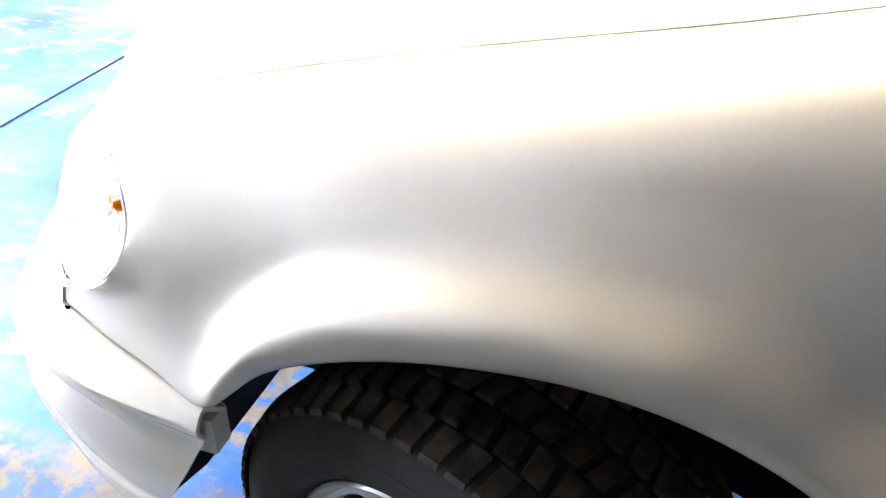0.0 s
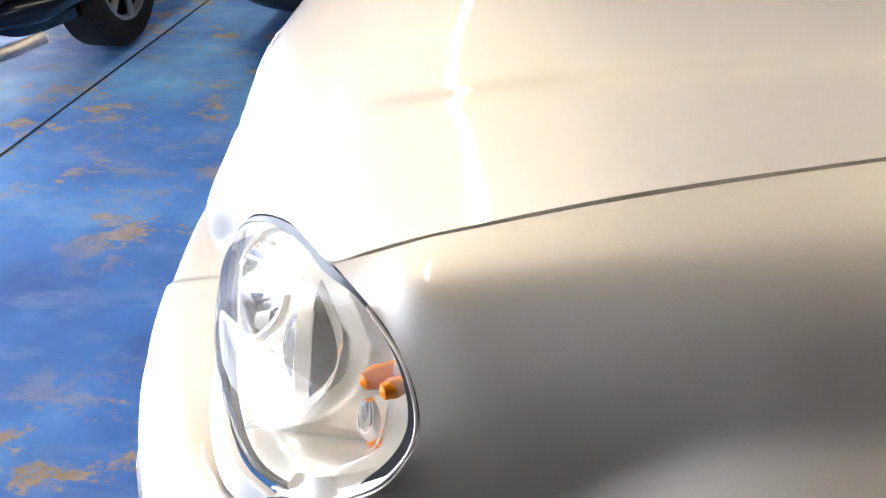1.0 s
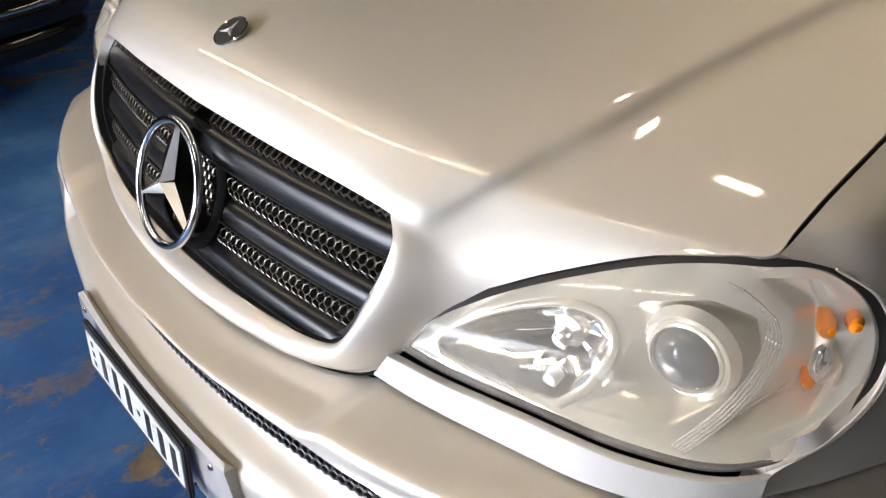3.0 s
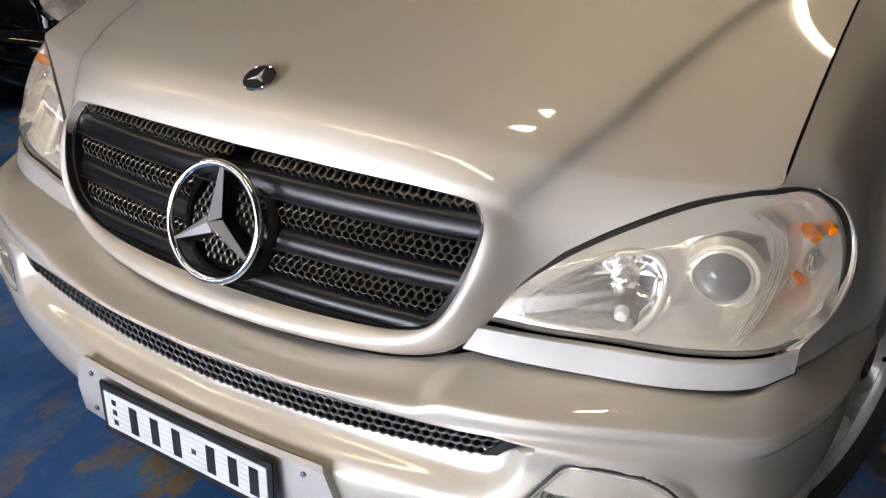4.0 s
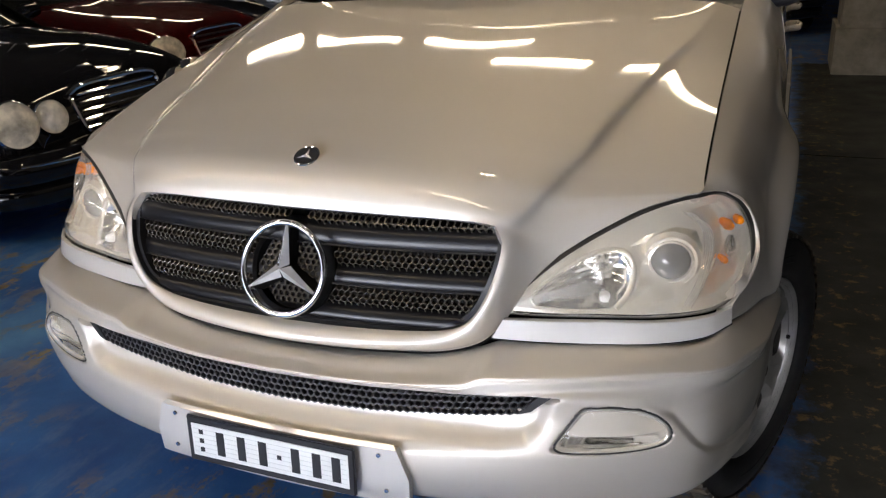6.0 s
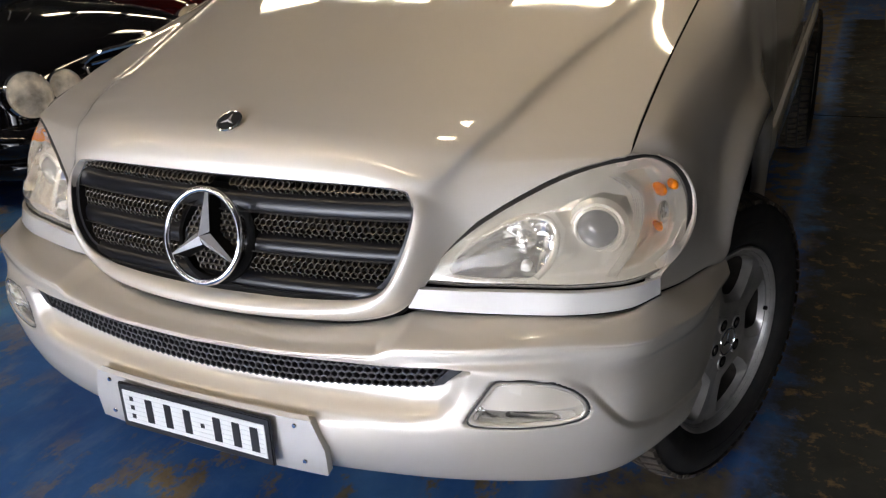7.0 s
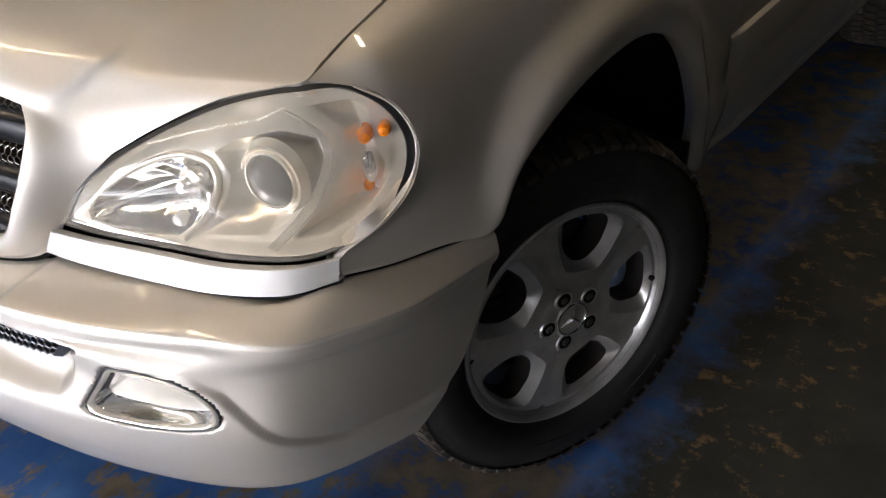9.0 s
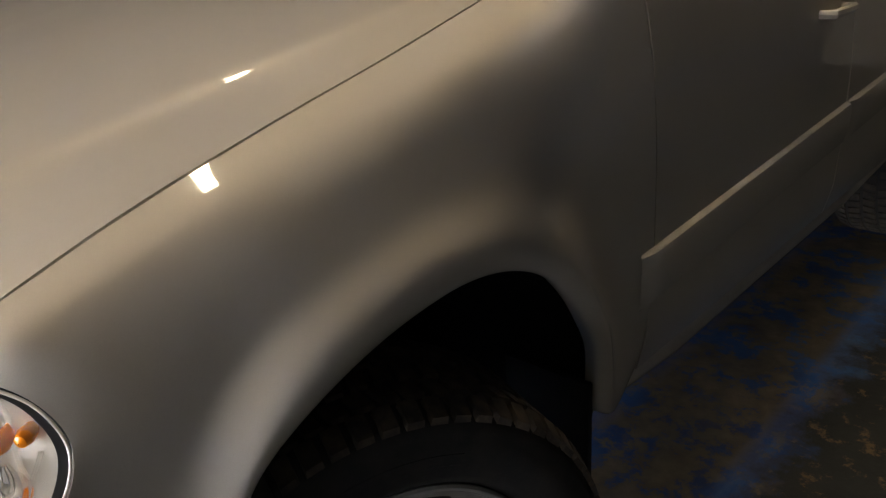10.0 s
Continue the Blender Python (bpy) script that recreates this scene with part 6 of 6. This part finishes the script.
    fr = [(x, y + 0.05 * (z - gz0) / (gz1 - gz0), z) for x, y, z in fr]
    gr = part("grille", Geo().tube(cr(fr + fr[:1], 60)[:-1], 0.014, 8, loop=True), CHROME, ob, "chrome-framed grille")
    for i in range(5):
        z = gz0 + 0.03 + i * (gz1 - gz0 - 0.05) / 4.4
        part("grille_bar", Geo().tube([(x, -0.028 + 0.05 * (z - gz0) / (gz1 - gz0) + 0.04 * x * x, z) for x in np.linspace(-gw * 0.88, gw * 0.88, 13)], 0.009, 6), CHROME if twin else BLACK_PLASTIC, gr)
    bp = [(-h * 0.99, 0.42, 0.42 * k), (-h * 0.93, 0.06, 0.42 * k), (-h * 0.55, -0.07, 0.41 * k), (0, -0.10, 0.41 * k), (h * 0.55, -0.07, 0.41 * k), (h * 0.93, 0.06, 0.42 * k), (h * 0.99, 0.42, 0.42 * k)]
    part("bumper", Geo().tube(cr(bp, 40), 0.085, 12), paint, ob)
    part("bumper_strip", Geo().tube([(x * 1.01, y - 0.075, z + 0.03) for x, y, z in cr(bp, 40)[6:-6]], 0.008, 6), CHROME, ob)
    low = [(x * 0.97, y + 0.03, z - 0.13) for x, y, z in cr(bp, 40)]
    part("apron", Geo().tube(low, 0.07, 12), paint, ob)
    pz = 0.42 * k
    pm = pose(0, -0.19, pz, 90, 0, 0)
    bmq = bmesh.new()
    bmesh.ops.create_cube(bmq, size=1.0)
    for v in bmq.verts:
        v.co = Vector((v.co.x * 0.376, v.co.y * 0.128, v.co.z * 0.008))
    pl = part("number_plate", Geo().add(bmq, pm), PLATE_INK, ob, "dark number plate with plain light bars")
    for i in range(6):
        x = -0.14 + i * 0.056
        bq = bmesh.new()
        bmesh.ops.create_cube(bq, size=1.0)
        for v in bq.verts:
            v.co = Vector((x + v.co.x * 0.036, v.co.y * 0.075, 0.0045 + v.co.z * 0.002))
        part("bar", Geo().add(bq, pm), PLATE_WHITE, pl)
    for x0, y0, x1, y1 in ((-0.188, 0.056, 0.188, 0.062), (-0.188, -0.062, 0.188, -0.056)):
        bq = bmesh.new()
        bmesh.ops.create_cube(bq, size=1.0)
        for v in bq.verts:
            v.co = Vector(((x0 + x1) / 2 + v.co.x * (x1 - x0), (y0 + y1) / 2 + v.co.y * (y1 - y0), 0.0045 + v.co.z * 0.002))
        part("bar", Geo().add(bq, pm), PLATE_WHITE, pl)
    # wheels
    for s in (1, -1):
        for y in (0.85, 3.55):
            am = aim((s * (h * 1.005), y * length / 4.5, 0.315 * k), (s, 0, 0))
            R = 0.315 * k
            w = part("wheel", Geo().revolve([(R * 0.66, -0.2), (R * 0.9, -0.205), (R, -0.18), (R, -0.03), (R * 0.93, 0.0), (R * 0.7, 0.004), (R * 0.66, -0.005)], 48, am), RUBBER, ob, "black tyre on alloy rim")
            rim = Geo().revolve([(R * 0.67, -0.012), (R * 0.66, 0.002), (R * 0.62, 0.0), (R * 0.60, -0.03)], 48, am)
            part("rim", rim, ALLOY, w)
            part("rim_back", Geo().revolve([(R * 0.62, -0.06), (0.001, -0.06)], 32, am), MATT_BLACK, w)
            for j in range(8):
                a = 2 * math.pi * j / 8
                pts = [tuple(am @ Vector((rr * math.cos(a), rr * math.sin(a), dz))) for rr, dz in ((0.02, -0.012), (R * 0.35, -0.008), (R * 0.62, -0.006))]
                part("spoke", Geo().tube(pts, [0.026, 0.016, 0.017], 8), ALLOY, w)
    # door mirrors
    for s in (1, -1):
        part("door_mirror", Geo().tube([(s * h * 0.98, 1.62, 0.98 * k), (s * (h + 0.06), 1.60, 1.0 * k), (s * (h + 0.16), 1.60, 1.01 * k)], [0.03, 0.06, 0.045], 10), paint, ob)
    if bar:
        part("bull_bar", Geo().tube(cr([(-0.93, 0.02, 0.29), (-0.78, -0.16, 0.25), (0, -0.20, 0.25), (0.78, -0.16, 0.25), (0.93, 0.02, 0.29)], 30), 0.024, 10), ALLOY, ob, "bright metal bar before the bumper")
        for x in (-0.45, 0.45):
            part("bar_post", Geo().tube([(x, -0.18, 0.24), (x, -0.20, 0.50), (x * 0.95, -0.12, 0.80)], 0.022, 10), ALLOY, ob)
        part("bar_hoop", Geo().tube(cr([(-0.43, -0.12, 0.80), (0, -0.14, 0.83), (0.43, -0.12, 0.80)], 16), 0.022, 10), ALLOY, ob)
    return ob


parked_car("saloon_car", "glossy black saloon with twin oval headlamps and chrome grille", pose(-2.50, 1.55, 0, 0, 0, 90), BLACK_PAINT, True)
parked_car("saloon_car", "glossy black saloon with clear headlamps", pose(-2.55, -0.86, 0, 0, 0, 90), BLACK_PAINT, False)
parked_car("saloon_car", "glossy dark red saloon with clear headlamps", pose(-3.45, 3.78, 0, 0, 0, 90), RED_PAINT, False)
parked_car("saloon_car", "glossy black saloon with silver headlamps, beyond the red one", pose(-3.7, 6.05, 0, 0, 0, 90), BLACK_PAINT, False)
parked_car("off_road_car", "dark blue off-road car with a bright bar before its bumper", pose(-1.72, -3.15, 0, 0, 0, 90), NAVY_PAINT, False, width=1.78, height=1.7, bar=True)
parked_car("saloon_car", "dark saloon parked at the far end of the driveway", pose(0.4, 9.0, 0, 0, 0, 8), BLACK_PAINT, False)

# ---- column at the end of the driveway ----
colm = Geo().box((1.33, 6.5, 0.0), (2.55, 7.3, 4.6), 0.03)
cl = solid("column", colm, COLUMN, "rough stained concrete column with a darker base", "column", kind="structure")
part("base_band", Geo().box((1.29, 6.46, 0.0), (2.59, 7.34, 0.42), 0.02), COLUMN, cl, "darker base")

# ---- fluorescent fittings in rows under the ceiling ----
def fitting(x, y, z, length, turn=0.0):
    ob = thing("ceiling_light", "long white fluorescent fitting, lit, under the ceiling", "lamp", "fluorescent fittings", at=pose(x, y, z, 0, 0, turn))
    part("casing", Geo().box((-length / 2, -0.10, 0.02), (length / 2, 0.10, 0.075), 0.008), FIXTURE, ob)
    part("diffuser", Geo().box((-length / 2 + 0.02, -0.04, -0.03), (length / 2 - 0.02, 0.04, 0.02), 0.012), TUBE, ob, "glowing white diffuser")
    for s in (-1, 1):
        part("hanger", Geo().tube([(s * length * 0.4, 0, 0.075), (s * length * 0.4, 0, 4.6 - z)], 0.006, 6), FIXTURE, ob)
    return ob


LIGHT_Z = 3.9
for y, x_first, n, slope in ((-2.2, -6.0, 5, 0.0), (5.4, -4.9, 3, -0.23), (3.84, -0.72, 2, -0.44), (8.6, -13.0, 5, 0.0)):
    for i in range(n):
        fitting(x_first + 1.6 * i, y + slope * 1.6 * i, LIGHT_Z, 1.32, math.degrees(math.atan(slope)))


def bay_light(x, y, z):
    ob = thing("bay_light", "short bright light, lit, hanging over the parking bay", "lamp", at=pose(x, y, z))
    part("casing", Geo().box((-0.15, -0.11, 0.02), (0.15, 0.11, 0.09), 0.015), FIXTURE, ob)
    part("diffuser", Geo().box((-0.10, -0.05, -0.02), (0.10, 0.05, 0.02), 0.012), LAMP_GLOW, ob, "glowing warm diffuser")
    for s in (-1, 1):
        part("hanger", Geo().tube([(s * 0.13, 0, 0.09), (s * 0.13, 0, 4.6 - z)], 0.005, 6), FIXTURE, ob)
    return ob


bay_light(0.2, 0.42, LIGHT_Z)
